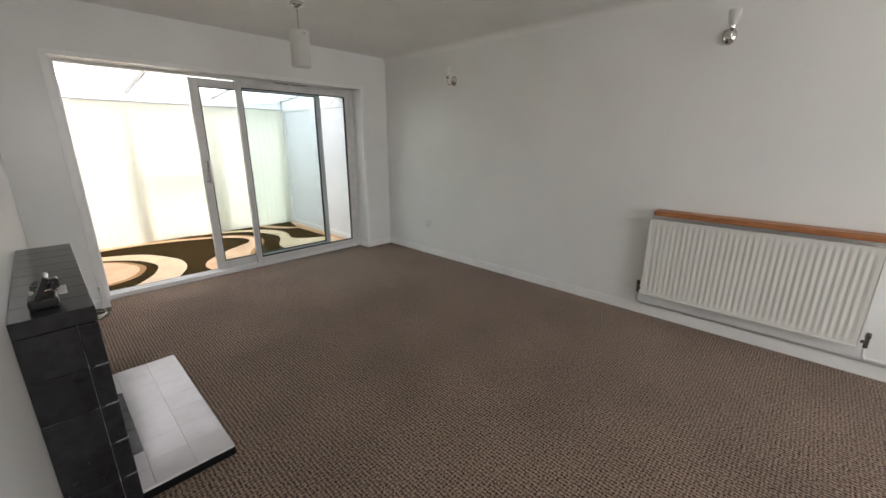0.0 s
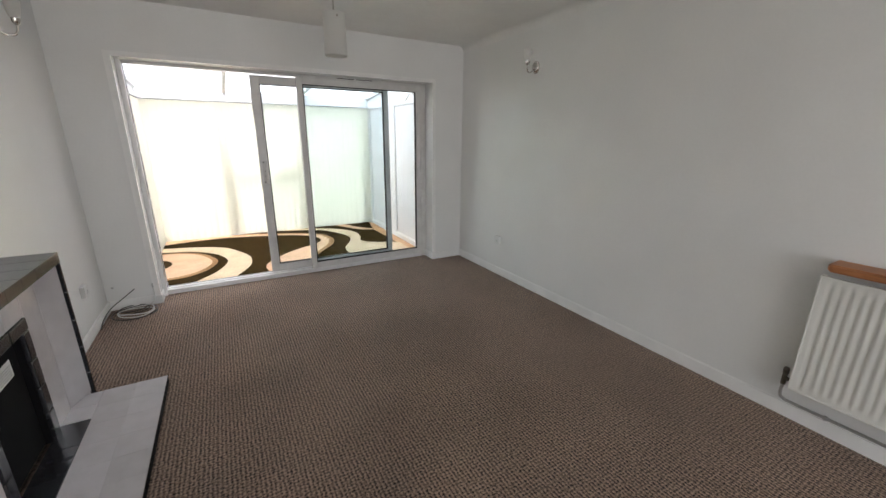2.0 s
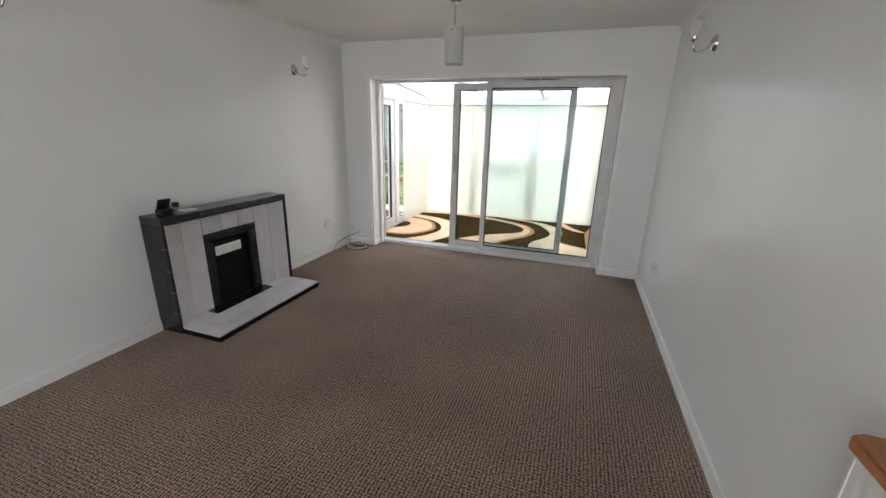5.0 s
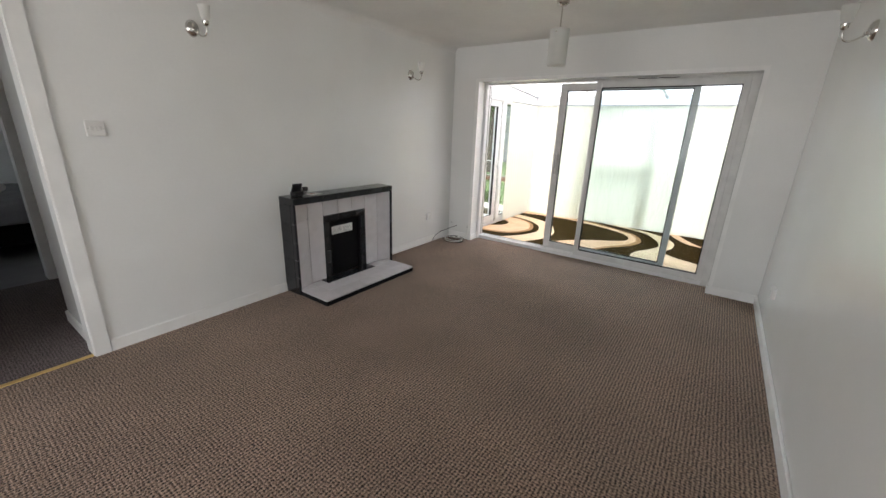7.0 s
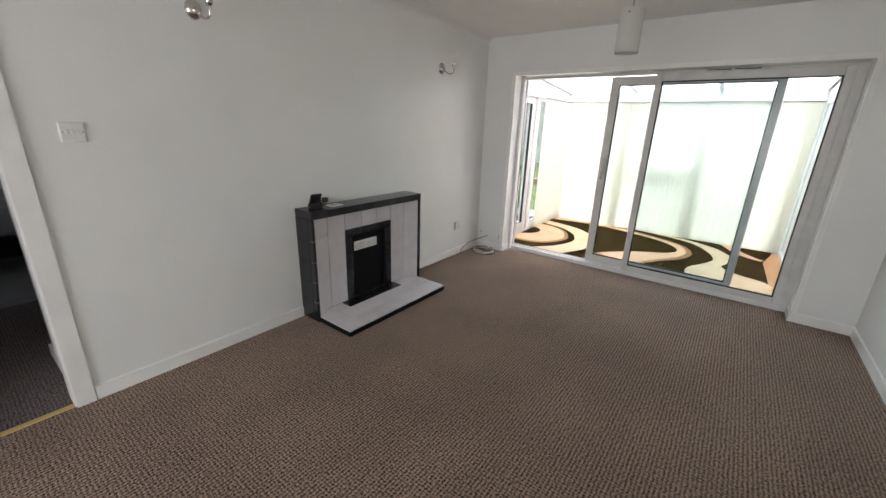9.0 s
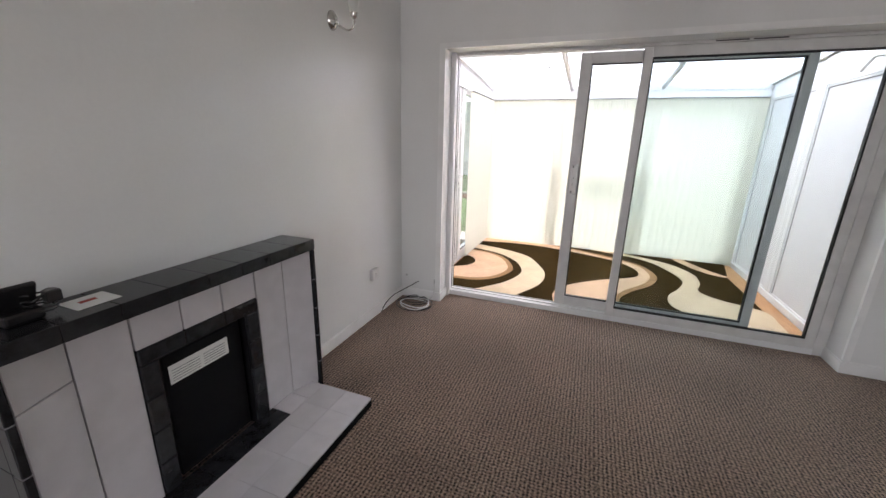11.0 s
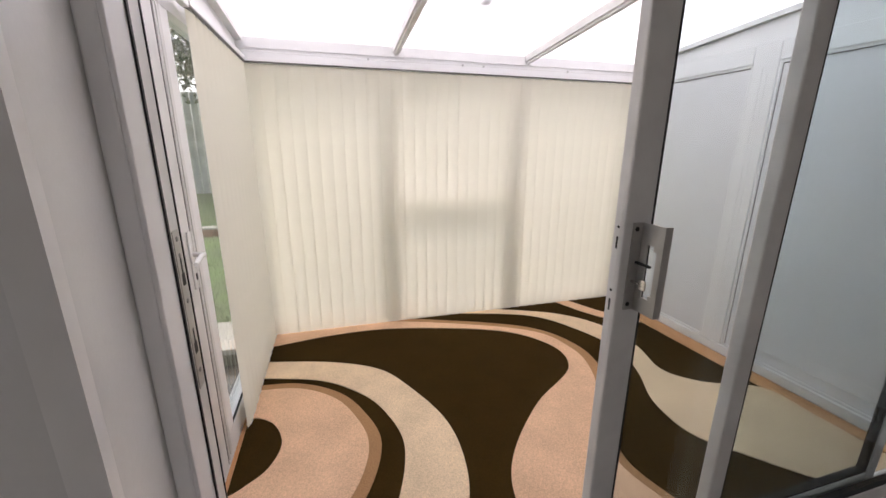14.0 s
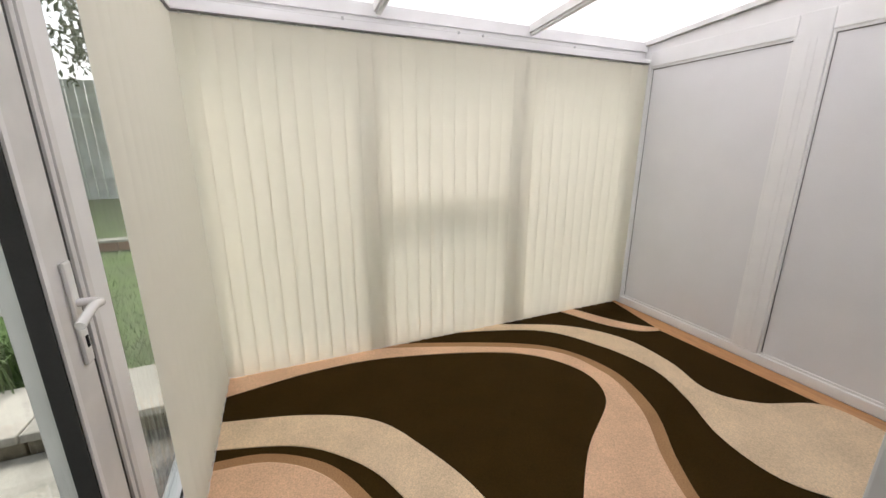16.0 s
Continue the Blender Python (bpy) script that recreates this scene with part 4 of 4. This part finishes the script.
for x, y, r in ((-1.15, 0.62, 0.05), (-1.5, 0.95, 0.035), (-0.95, 1.42, 0.045), (-1.62, 1.5, 0.03), (-1.3, 1.06, 0.028), (-0.75, 0.8, 0.04)):
    bm = bmesh.new()
    bmesh.ops.create_icosphere(bm, subdivisions=2, radius=r)
    for v in bm.verts:
        v.co *= 1 + 0.5 * noise.noise(v.co * 40 + Vector((x, y, 0)) * 9)
    bm.transform(Matrix.Translation((x, y, roof_z(x) + 0.024)) @ Matrix.Diagonal((1.3, 0.9, 0.25, 1)))
    part("scrap", bm, BARK, moss, smooth=True)
part("wall_plate", rake(-0.34, -0.28, CL, CR, 0.07), UPVC, rf)

# side wall with the garden door
gd = thing("garden_door", (-0.7, 0.13, 0), "closed white plastic glazed garden door with lever handles", "door")
GY0, GY1 = 0.075, 0.145
part("door_frame", blocks((-0.345, -0.285, GY0, GY1, 0, 1.96), (-1.175, -1.055, GY0, GY1, 0, 1.96), (-1.055, -0.345, GY0, GY1, 1.87, 1.96), (-1.055, -0.345, GY0, GY1, 0, 0.05)), UPVC, gd)
leaf = part("leaf", blocks((-1.045, -0.935, GY0 + 0.026, GY1 + 0.014, 0.056, 1.894), (-0.465, -0.355, GY0 + 0.006, GY1 + 0.014, 0.056, 1.894), (-0.935, -0.465, GY0 + 0.006, GY1 + 0.014, 0.056, 0.17), (-0.935, -0.465, GY0 + 0.006, GY1 + 0.014, 1.785, 1.894)), UPVC_DULL, gd)
# the first block is a wide black band along the stile's glass edge
part("seal", blocks((-0.937, -0.931, 0.128, GY1 + 0.0150, 0.17, 1.785), (-0.471, -0.463, GY1 + 0.002, GY1 + 0.0155, 0.17, 1.785), (-0.929, -0.471, GY1 + 0.002, GY1 + 0.0155, 0.17, 0.178), (-0.929, -0.471, GY1 + 0.002, GY1 + 0.0155, 1.777, 1.785), (-1.055, -1.045, GY1 - 0.01, GY1 + 0.0135, 0.056, 1.894)), GASKET, gd)
p = part("pane", block(-0.935, -0.465, 0.116, 0.126, 0.17, 1.785), PANE, leaf)
p.visible_shadow = False
for f, y in ((1, GY1 + 0.014), (-1, GY0 + 0.006)):
    hp = part("handle_plate", block(-1.032, -1.002, min(y, y + f * 0.009), max(y, y + f * 0.009), 0.87, 1.085, 0.004), WHITEPLAST, gd)
    part("lever", tube(spline([(-1.017, y, 1.0), (-1.017, y + f * 0.035, 1.0), (-1.017 + 0.012, y + f * 0.048, 1.0), (-0.97, y + f * 0.05, 1.005), (-0.91, y + f * 0.048, 0.99)], 6), 0.0085, 10), WHITEPLAST, hp, smooth=True)
    # raised black piece in place of the keyhole's dark inside
    part("keyhole", block(-1.022, -1.012, min(y + f * 0.0085, y + f * 0.011), max(y + f * 0.0085, y + f * 0.011), 0.905, 0.93, 0.001), BLACK, hp)
part("frame_step", blocks((-1.098, -1.084, GY1, GY1 + 0.007, 0.05, 1.90), (-1.142, -1.118, GY1, GY1 + 0.005, 0.05, 1.90)), UPVC_DULL, gd)
part("glazing_bead", blocks((-0.952, -0.938, GY1 + 0.014, GY1 + 0.0195, 0.16, 1.795), (-0.462, -0.448, GY1 + 0.014, GY1 + 0.0195, 0.16, 1.795), (-0.938, -0.462, GY1 + 0.014, GY1 + 0.0195, 0.156, 0.168), (-0.938, -0.462, GY1 + 0.014, GY1 + 0.0195, 1.787, 1.799)), UPVC, leaf)
for z in (0.32, 0.95, 1.62):
    part("hinge", tube([(-0.352, GY1 + 0.012, z - 0.05), (-0.352, GY1 + 0.012, z + 0.05)], 0.008, 10), WHITEPLAST, gd, smooth=True)
sv = thing("side_window", (-1.8, 0.11, 0), "white plastic side window half covered by the blind", "window")
sv["kind"] = "structure"
part("window_frame", blocks((-2.40, -1.175, GY0, GY1, 0, 0.12), (-2.40, -1.175, GY0, GY1, 1.84, 1.96), (-1.235, -1.175, GY0 + 0.002, GY1 - 0.002, 0.12, 1.90), (-2.40, -2.32, GY0 + 0.002, GY1 - 0.002, 0.12, 1.90)), UPVC, sv)
part("seal", blocks((-2.32, -1.235, GY1 - 0.012, GY1 - 0.004, 0.12, 0.128), (-1.241, -1.235, GY1 - 0.012, GY1 - 0.004, 0.128, 1.84)), GASKET, sv)
p = part("pane", block(-2.32, -1.235, 0.106, 0.114, 0.12, 1.90), PANE, sv)
p.visible_shadow = False
part("gable_infill", gable(GY0, GY1 - 0.002), UPVC, sv)


# vertical blinds
def slat_mesh(width, length):
    """A hanging louvre, slightly curved across, with a pocket at the foot."""
    bm = bmesh.new()
    at, cols, rows_ = (-0.5, -0.455, -0.3, -0.1, 0.1, 0.3, 0.5), 6, ((0.0, 0), (0.03, 0), (0.034, 1), (length * 0.5, 1), (length, 1))
    grid = [[bm.verts.new((at[c] * width, 0.003 * math.cos(at[c] * math.pi) * (1.0 if k else 1.6), z)) for c in range(cols + 1)] for z, k in rows_]
    for a, b in zip(grid, grid[1:]):
        for c in range(cols):
            bm.faces.new((a[c], a[c + 1], b[c + 1], b[c]))
    return mesh_of("slat", bm, BLIND, True)


def blind(name, start, end, count, z0, z1, turn, label, gaps=()):
    a, b = Vector(start), Vector(end)
    d = (b - a).normalized()
    ang = math.degrees(math.atan2(d.y, d.x))
    v = thing(name, (*a, 0), label, "blind")
    rail = blocks((0, (b - a).length, -0.016, 0.016, z1 + 0.012, z1 + 0.036))
    rail.transform(pose(*a, 0, 0, 0, ang))
    part("headrail", rail, UPVC, v)
    # grey strip put in for the dark gap along the rail's underside
    slot = blocks((0, (b - a).length, -0.013, 0.013, z1 + 0.006, z1 + 0.0115))
    slot.transform(pose(*a, 0, 0, 0, ang))
    part("rail_slot", slot, INK, v)
    me = slat_mesh(0.0872, z1 - z0)
    rng = random.Random(len(name))
    for k in range(count):
        p = a.lerp(b, (k + 0.5) / count)
        ob = new("slat", me)
        ob.parent = v
        extra = gaps[k] if k in gaps else 0
        ob.matrix_basis = Matrix.Translation(-Vector((*a, 0))) @ pose(p.x, p.y, z0, 0, 0, ang + turn + rng.uniform(-1.2, 1.2) + extra)
        hook = blocks((p.x - 0.004, p.x + 0.004, p.y - 0.004, p.y + 0.004, z1 - 0.002, z1 + 0.014))
        part("runner", hook, METAL, v)
    side = Vector((-d.y, d.x)) * 0.010
    for s in (-1, 1):
        pts = []
        for k in range(count * 4 + 1):
            q = a.lerp(b, k / (count * 4))
            pts.append((q.x + s * side.x, q.y + s * side.y, z0 + 0.018 - 0.010 * abs(math.sin(k * math.pi / 4))))
        part("bottom_chain", tube(pts, 0.0016, 5), WHITEPLAST, v)
    return v


blind("window_blind", (-2.318, CL + 0.02), (-2.318, CR - 0.02), 36, 0.025, 1.874, -4.5, "closed cream vertical blind along the window wall", {17: 3})
blind("window_blind", (-2.30, 0.185), (-1.31, 0.185), 12, 0.026, 1.872, -7, "cream vertical blind drawn across the side window")
hr = thing("blind_headrail", (-0.9, 0.185, 1.85), "white blind headrail above the garden door", "blind rail")
part("rail", block(-1.305, -0.36, 0.172, 0.198, 1.872, 1.898, 0.004), UPVC, hr)
part("end_cap", tube([(-0.36, 0.185, 1.885), (-0.335, 0.185, 1.885)], 0.016, 12), WHITEPLAST, hr, smooth=True)
cw = thing("cable_clips", (-2.35, 1.6, 1.93), "thin cable clipped along the eaves beam", "cable")
part("cable", tube(spline([(-2.345, 0.2, 1.948), (-2.347, 0.9, 1.940), (-2.347, 1.7, 1.942), (-2.347, 2.5, 1.940), (-2.345, 3.1, 1.943)], 8), 0.002, 6), WHITECABLE, cw)
for y in (0.95, 1.62, 1.78, 2.48):
    part("clip", block(-2.352, -2.340, y - 0.006, y + 0.006, 1.935, 1.949, 0.002), METAL, cw)
# white spot lamp high on the end wall
sp = thing("wall_spotlight", (-0.62, CR, 1.93), "small white wall spotlight in the conservatory", "spotlight")
part("base", lathe([(0.035, 0), (0.035, 0.012), (0.02, 0.02), (0, 0.02)], 18, Matrix.Translation((-0.5, CR - 0.004, 1.93)) @ Matrix.Rotation(math.pi / 2, 4, "X")), WHITEPLAST, sp, smooth=True)
part("arm", tube(spline([(-0.5, CR - 0.01, 1.93), (-0.52, CR - 0.05, 1.945), (-0.58, CR - 0.07, 1.95), (-0.64, CR - 0.07, 1.92), (-0.70, CR - 0.07, 1.88)], 6), 0.012, 10), WHITEPLAST, sp, smooth=True)
part("head", lathe([(0.0, 0), (0.022, 0.003), (0.03, 0.05), (0.026, 0.05)], 16, Matrix.Translation((-0.50, CR - 0.05, 1.945)) @ Matrix.Rotation(math.pi / 2, 4, "Y")), WHITEPLAST, sp, smooth=True)

# ---- the rug ----
rug = thing("rug", (-1.3, 1.6, 0), "thick carved rug with dark olive, cream and blush swirls", "rug")
RX_0, RX_1, RY_0, RY_1 = -2.40, -0.292, CL + 0.005, 3.05
pilebase = prism([(RX_0, RY_0), (RX_1, RY_0), (RX_1, RY_1), (-0.88, 3.01), (-1.79, 2.985), (-2.28, 3.085), (RX_0, 3.1)], 0.001, 0.016)
part("ground", pilebase, PILE_DARK, rug, "dark olive pile")


def swirl(name, edge_a, edge_b, material, z, label, n=90):
    """A raised band of pile between two smooth edges, with soft shoulders."""
    a = even(spline([(x, y, 0) for x, y in edge_a]), n)
    b = even(spline([(x, y, 0) for x, y in edge_b]), n)
    bm = bmesh.new()
    levels = ((0.0, 0.012), (0.0, z - 0.002), (0.02, z), (0.5, z), (0.98, z), (1.0, z - 0.002), (1.0, 0.012))
    grid = []
    for p, q in zip(a, b):
        grid.append([])
        for f, h in levels:
            s = p.lerp(q, f)
            s.x, s.y = min(max(s.x, RX_0 + 0.002), RX_1 - 0.002), max(s.y, RY_0 + 0.002)
            grid[-1].append(bm.verts.new((s.x, s.y, h)))
    for r, s in zip(grid, grid[1:]):
        for k in range(len(levels) - 1):
            bm.faces.new((r[k], r[k + 1], s[k + 1], s[k]))
    part(name, bm, material, rug, label)


neck_in = [(-2.146, 0.133), (-2.224, 0.656), (-2.189, 1.126), (-1.956, 1.808), (-1.655, 2.081), (-1.367, 2.036), (-1.112, 1.675), (-0.816, 1.385), (-0.579, 1.285), (-0.290, 1.317)]
neck_out = [(-2.360, 0.137), (-2.360, 0.587), (-2.313, 1.107), (-1.924, 1.997), (-1.572, 2.197), (-1.242, 2.132), (-0.955, 1.939), (-0.750, 1.834), (-0.575, 1.817), (-0.290, 1.910)]
neck_tan = [(-2.397, 0.944), (-2.269, 1.403), (-1.954, 2.054), (-1.581, 2.264), (-1.221, 2.198), (-0.934, 1.995), (-0.729, 1.880), (-0.564, 1.863), (-0.290, 1.957)]
swirl("blush_swirl", neck_in, neck_out, PILE_PINK, 0.021, "blush pink pile")
swirl("tan_swirl", [(-2.366, 0.913), *neck_out[2:]], neck_tan, PILE_TAN, 0.018, "tan pile")
swirl("cream_swirl", [(-1.960, 0.131), (-1.843, 0.559), (-1.676, 0.864), (-1.427, 1.024), (-1.086, 1.151), (-0.745, 1.139), (-0.448, 1.012), (-0.290, 0.929)], [(-1.775, 0.129), (-1.648, 0.506), (-1.471, 0.723), (-1.274, 0.847), (-0.999, 0.909), (-0.676, 0.816), (-0.430, 0.644), (-0.290, 0.510)], PILE_CREAM, 0.021, "cream pile")
swirl("cream_swirl", [(-2.360, 1.559), (-2.139, 2.168), (-1.797, 2.415), (-1.466, 2.498), (-1.199, 2.423), (-0.952, 2.297), (-0.705, 2.278), (-0.518, 2.404), (-0.290, 2.606)], [(-2.360, 1.896), (-2.116, 2.399), (-1.809, 2.640), (-1.475, 2.661), (-1.197, 2.591), (-1.021, 2.717), (-0.874, 3.012), (-0.616, 3.029), (-0.290, 3.030)], PILE_CREAM, 0.021, "cream pile")
swirl("blush_swirl", [(-2.360, 2.530), (-2.052, 2.668), (-1.855, 2.819), (-1.787, 2.972)], [(-2.360, 2.653), (-2.082, 2.786), (-1.916, 2.902), (-1.823, 2.998)], PILE_PINK, 0.021, "blush pink pile", 40)
ring_out = [(-1.692, 0.128), (-1.649, 0.393), (-1.502, 0.616), (-1.295, 0.745), (-1.047, 0.808), (-0.770, 0.715), (-0.611, 0.544), (-0.572, 0.329), (-0.558, 0.124)]
ring_in = [(-1.641, 0.127), (-1.597, 0.392), (-1.461, 0.585), (-1.275, 0.695), (-1.048, 0.749), (-0.806, 0.669), (-0.668, 0.514), (-0.629, 0.329), (-0.615, 0.125)]
eye = [(-1.383, 0.124), (-1.387, 0.206), (-1.330, 0.287), (-1.237, 0.337), (-1.134, 0.351), (-1.020, 0.309), (-0.949, 0.231), (-0.918, 0.179), (-0.914, 0.128)]
swirl("tan_swirl", ring_out, ring_in, PILE_TAN, 0.018, "tan pile")
swirl("blush_swirl", ring_in, eye, PILE_PINK, 0.021, "blush pink pile")

# ---- garden ----
structure("ground", block(-60, 40, -60, 60, -0.5, -0.42), GRASS, "rough lawn reaching to the distance")
structure("lawn", blocks((-30, -2.76, -20, 0.3, -0.42, -0.045), (-30, -2.75, 0.3, 20, -0.42, -0.14)), GRASS, "patchy green lawn above a low kerb", category="lawn")
# out of view; added to keep green ground bounce from the east window
structure("pavement", block(7.75, 40, -30, 30, -0.42, -0.12), SLAB, "unseen pale concrete sheet added to bounce neutral light into the room")
structure("gravel", block(-3.0, 2.3, -6, 0.06, -0.42, -0.19), GRAVELM, "grey gravel beside the path", category="gravel")
path = thing("garden_path", (-1.0, -0.5, -0.19), "pale concrete slab path beside the conservatory", "path")
for i in range(7):
    for k in range(3):
        part("slab", block(1.42 - i * 0.62, 2.03 - i * 0.62 - 0.01, -0.82 - k * 0.62, -0.22 - k * 0.62, -0.20, -0.15, 0.008), SLAB, path)
kerb = thing("garden_kerb", (-2.7, -1.2, -0.19), "pale concrete kerb slabs at the edge of the lawn", "kerb")
for i in range(6):
    part("riser", block(-2.44, -2.325, -4.3 + i * 0.72, -3.59 + i * 0.72, -0.19, -0.075, 0.008), STONE, kerb)
    part("coping", block(-2.79, -2.285, -4.3 + i * 0.72, -3.588 + i * 0.72, -0.075, -0.028, 0.008), SLAB, kerb)
fence = thing("garden_fence", (-13, -6, 0), "tall weathered grey board fence at the end of the lawn", "fence")
for i in range(96):
    part("board", block(-13.03, -13.0, -16 + i * 0.2, -16 + i * 0.2 + 0.185, -0.1, 2.9, 0.004), FENCEM, fence)
part("rail", block(-13.0, -12.95, -16, 3.2, 0.4, 0.5), FENCEM, fence)
part("rail", block(-13.0, -12.95, -16, 3.2, 2.0, 2.1), FENCEM, fence)
edging = thing("brick_edging", (-6.4, -4.2, 0), "low red brick edging with pale coping across the lawn", "wall")
for i in range(44):
    part("brick", block(-6.45, -6.35, -9 + i * 0.235, -9 + i * 0.235 + 0.225, -0.05, 0.075, 0.004), BRICKM, edging)
part("coping", block(-6.48, -6.32, -9, 1.34, 0.075, 0.11, 0.006), SLAB, edging)


def tree(x, y, h, r, seed, label):
    t = thing("tree", (x, y, 0), label, "tree")
    rng = random.Random(seed)
    part("trunk", tube(spline([(x, y, -0.1), (x + 0.05, y, h * 0.25), (x - 0.06, y + 0.05, h * 0.5), (x + 0.02, y, h * 0.8)], 5), [r * (1.25 - 0.9 * k / 15) for k in range(16)], 12), BARK, t, smooth=True)
    tips = []
    for k in range(9):
        a = rng.uniform(0, 6.28)
        z = h * rng.uniform(0.42, 0.75)
        e = Vector((x + math.cos(a) * rng.uniform(0.8, 2.0), y + math.sin(a) * rng.uniform(0.8, 2.0), z + rng.uniform(0.3, 1.0)))
        part("limb", tube(spline([(x, y, z), ((x + e.x) / 2, (y + e.y) / 2, z + 0.2), tuple(e)], 4), [r * (0.35 - 0.3 * j / 8) for j in range(9)], 7), BARK, t, smooth=True)
        tips.append(e)
    bm = bmesh.new()
    for k in range(5200):
        e = rng.choice(tips)
        c = e + Vector((rng.gauss(0, 0.5), rng.gauss(0, 0.5), rng.gauss(0, 0.4)))
        m = Matrix.Translation(c) @ Euler([rng.uniform(0, 6.28) for _ in range(3)]).to_matrix().to_4x4()
        s = rng.uniform(0.06, 0.12)
        q = [bm.verts.new(m @ Vector(v)) for v in ((-s, 0, 0), (0, -s * 0.45, 0.01), (s, 0, 0), (0, s * 0.45, 0.01))]
        bm.faces.new(q)
    part("crown", bm, LEAF, t)


tree(-8.6, -4.2, 5.4, 0.3, 3, "garden tree with a leaning grey-brown trunk and leafy crown")
tree(-10.8, -2.0, 5.0, 0.16, 8, "leafy garden tree near the fence")
tree(-11.5, -8.0, 5.2, 0.16, 5, "leafy garden tree near the fence")
gt = thing("grass_tuft", (-3.15, -1.0, 0), "tuft of long grass beside the kerb", "grass")
rng = random.Random(6)
bm = bmesh.new()
for k in range(260):
    a, l = rng.uniform(0, 6.28), rng.uniform(0.12, 0.3)
    x, y = -2.98 + rng.gauss(0, 0.10), -1.0 + rng.gauss(0, 0.08)
    s = Vector((math.cos(a + 1.57), math.sin(a + 1.57), 0)) * 0.004
    p0, p1, p2 = Vector((x, y, -0.05)), Vector((x + math.cos(a) * l * 0.3, y + math.sin(a) * l * 0.3, l * 0.7)), Vector((x + math.cos(a) * l * 0.8, y + math.sin(a) * l * 0.8, l * 0.75))
    v = [bm.verts.new(q) for q in (p0 - s, p0 + s, p1 + s, p1 - s, p2)]
    bm.faces.new(v[:4]), bm.faces.new((v[3], v[2], v[4]))
part("blades", bm, GRASS, gt)
rng = random.Random(16)
bm = bmesh.new()
for k in range(9000):
    a, l = rng.uniform(0, 6.28), rng.uniform(0.03, 0.08)
    x, y = -2.8 - 3.6 * rng.random() ** 1.5, rng.uniform(-4.0, 0.0)
    s = Vector((math.cos(a + 1.57), math.sin(a + 1.57), 0)) * 0.004
    foot = Vector((x, y, -0.05))
    v = [bm.verts.new(q) for q in (foot - s, foot + s, foot + Vector((math.cos(a) * l * 0.6, math.sin(a) * l * 0.6, l)))]
    bm.faces.new(v)
tagged(new("lawn_grass", mesh_of("lawn_grass", bm, GRASS)), "short uneven grass blades of the lawn", "grass", kind="stuff")

# ---- laminate planks of the conservatory floor ----
me = None
boards = thing("laminate_floor", (-1.3, 1.6, 0), "orange-brown laminate planks round the rug", "floor")
boards["kind"] = "structure"
for i in range(24):
    y = CR - 0.005 - i * 0.128
    if me is None:
        me = mesh_of("plank", block(-1.02, 1.02, -0.0635, 0.0635, -0.006, 0.0, 0.001), LAMINATE)
    ob = new("plank", me)
    ob.parent = boards
    ob.matrix_basis = Matrix.Translation((-0.05, y - 0.064 - 1.6, 0.0005))
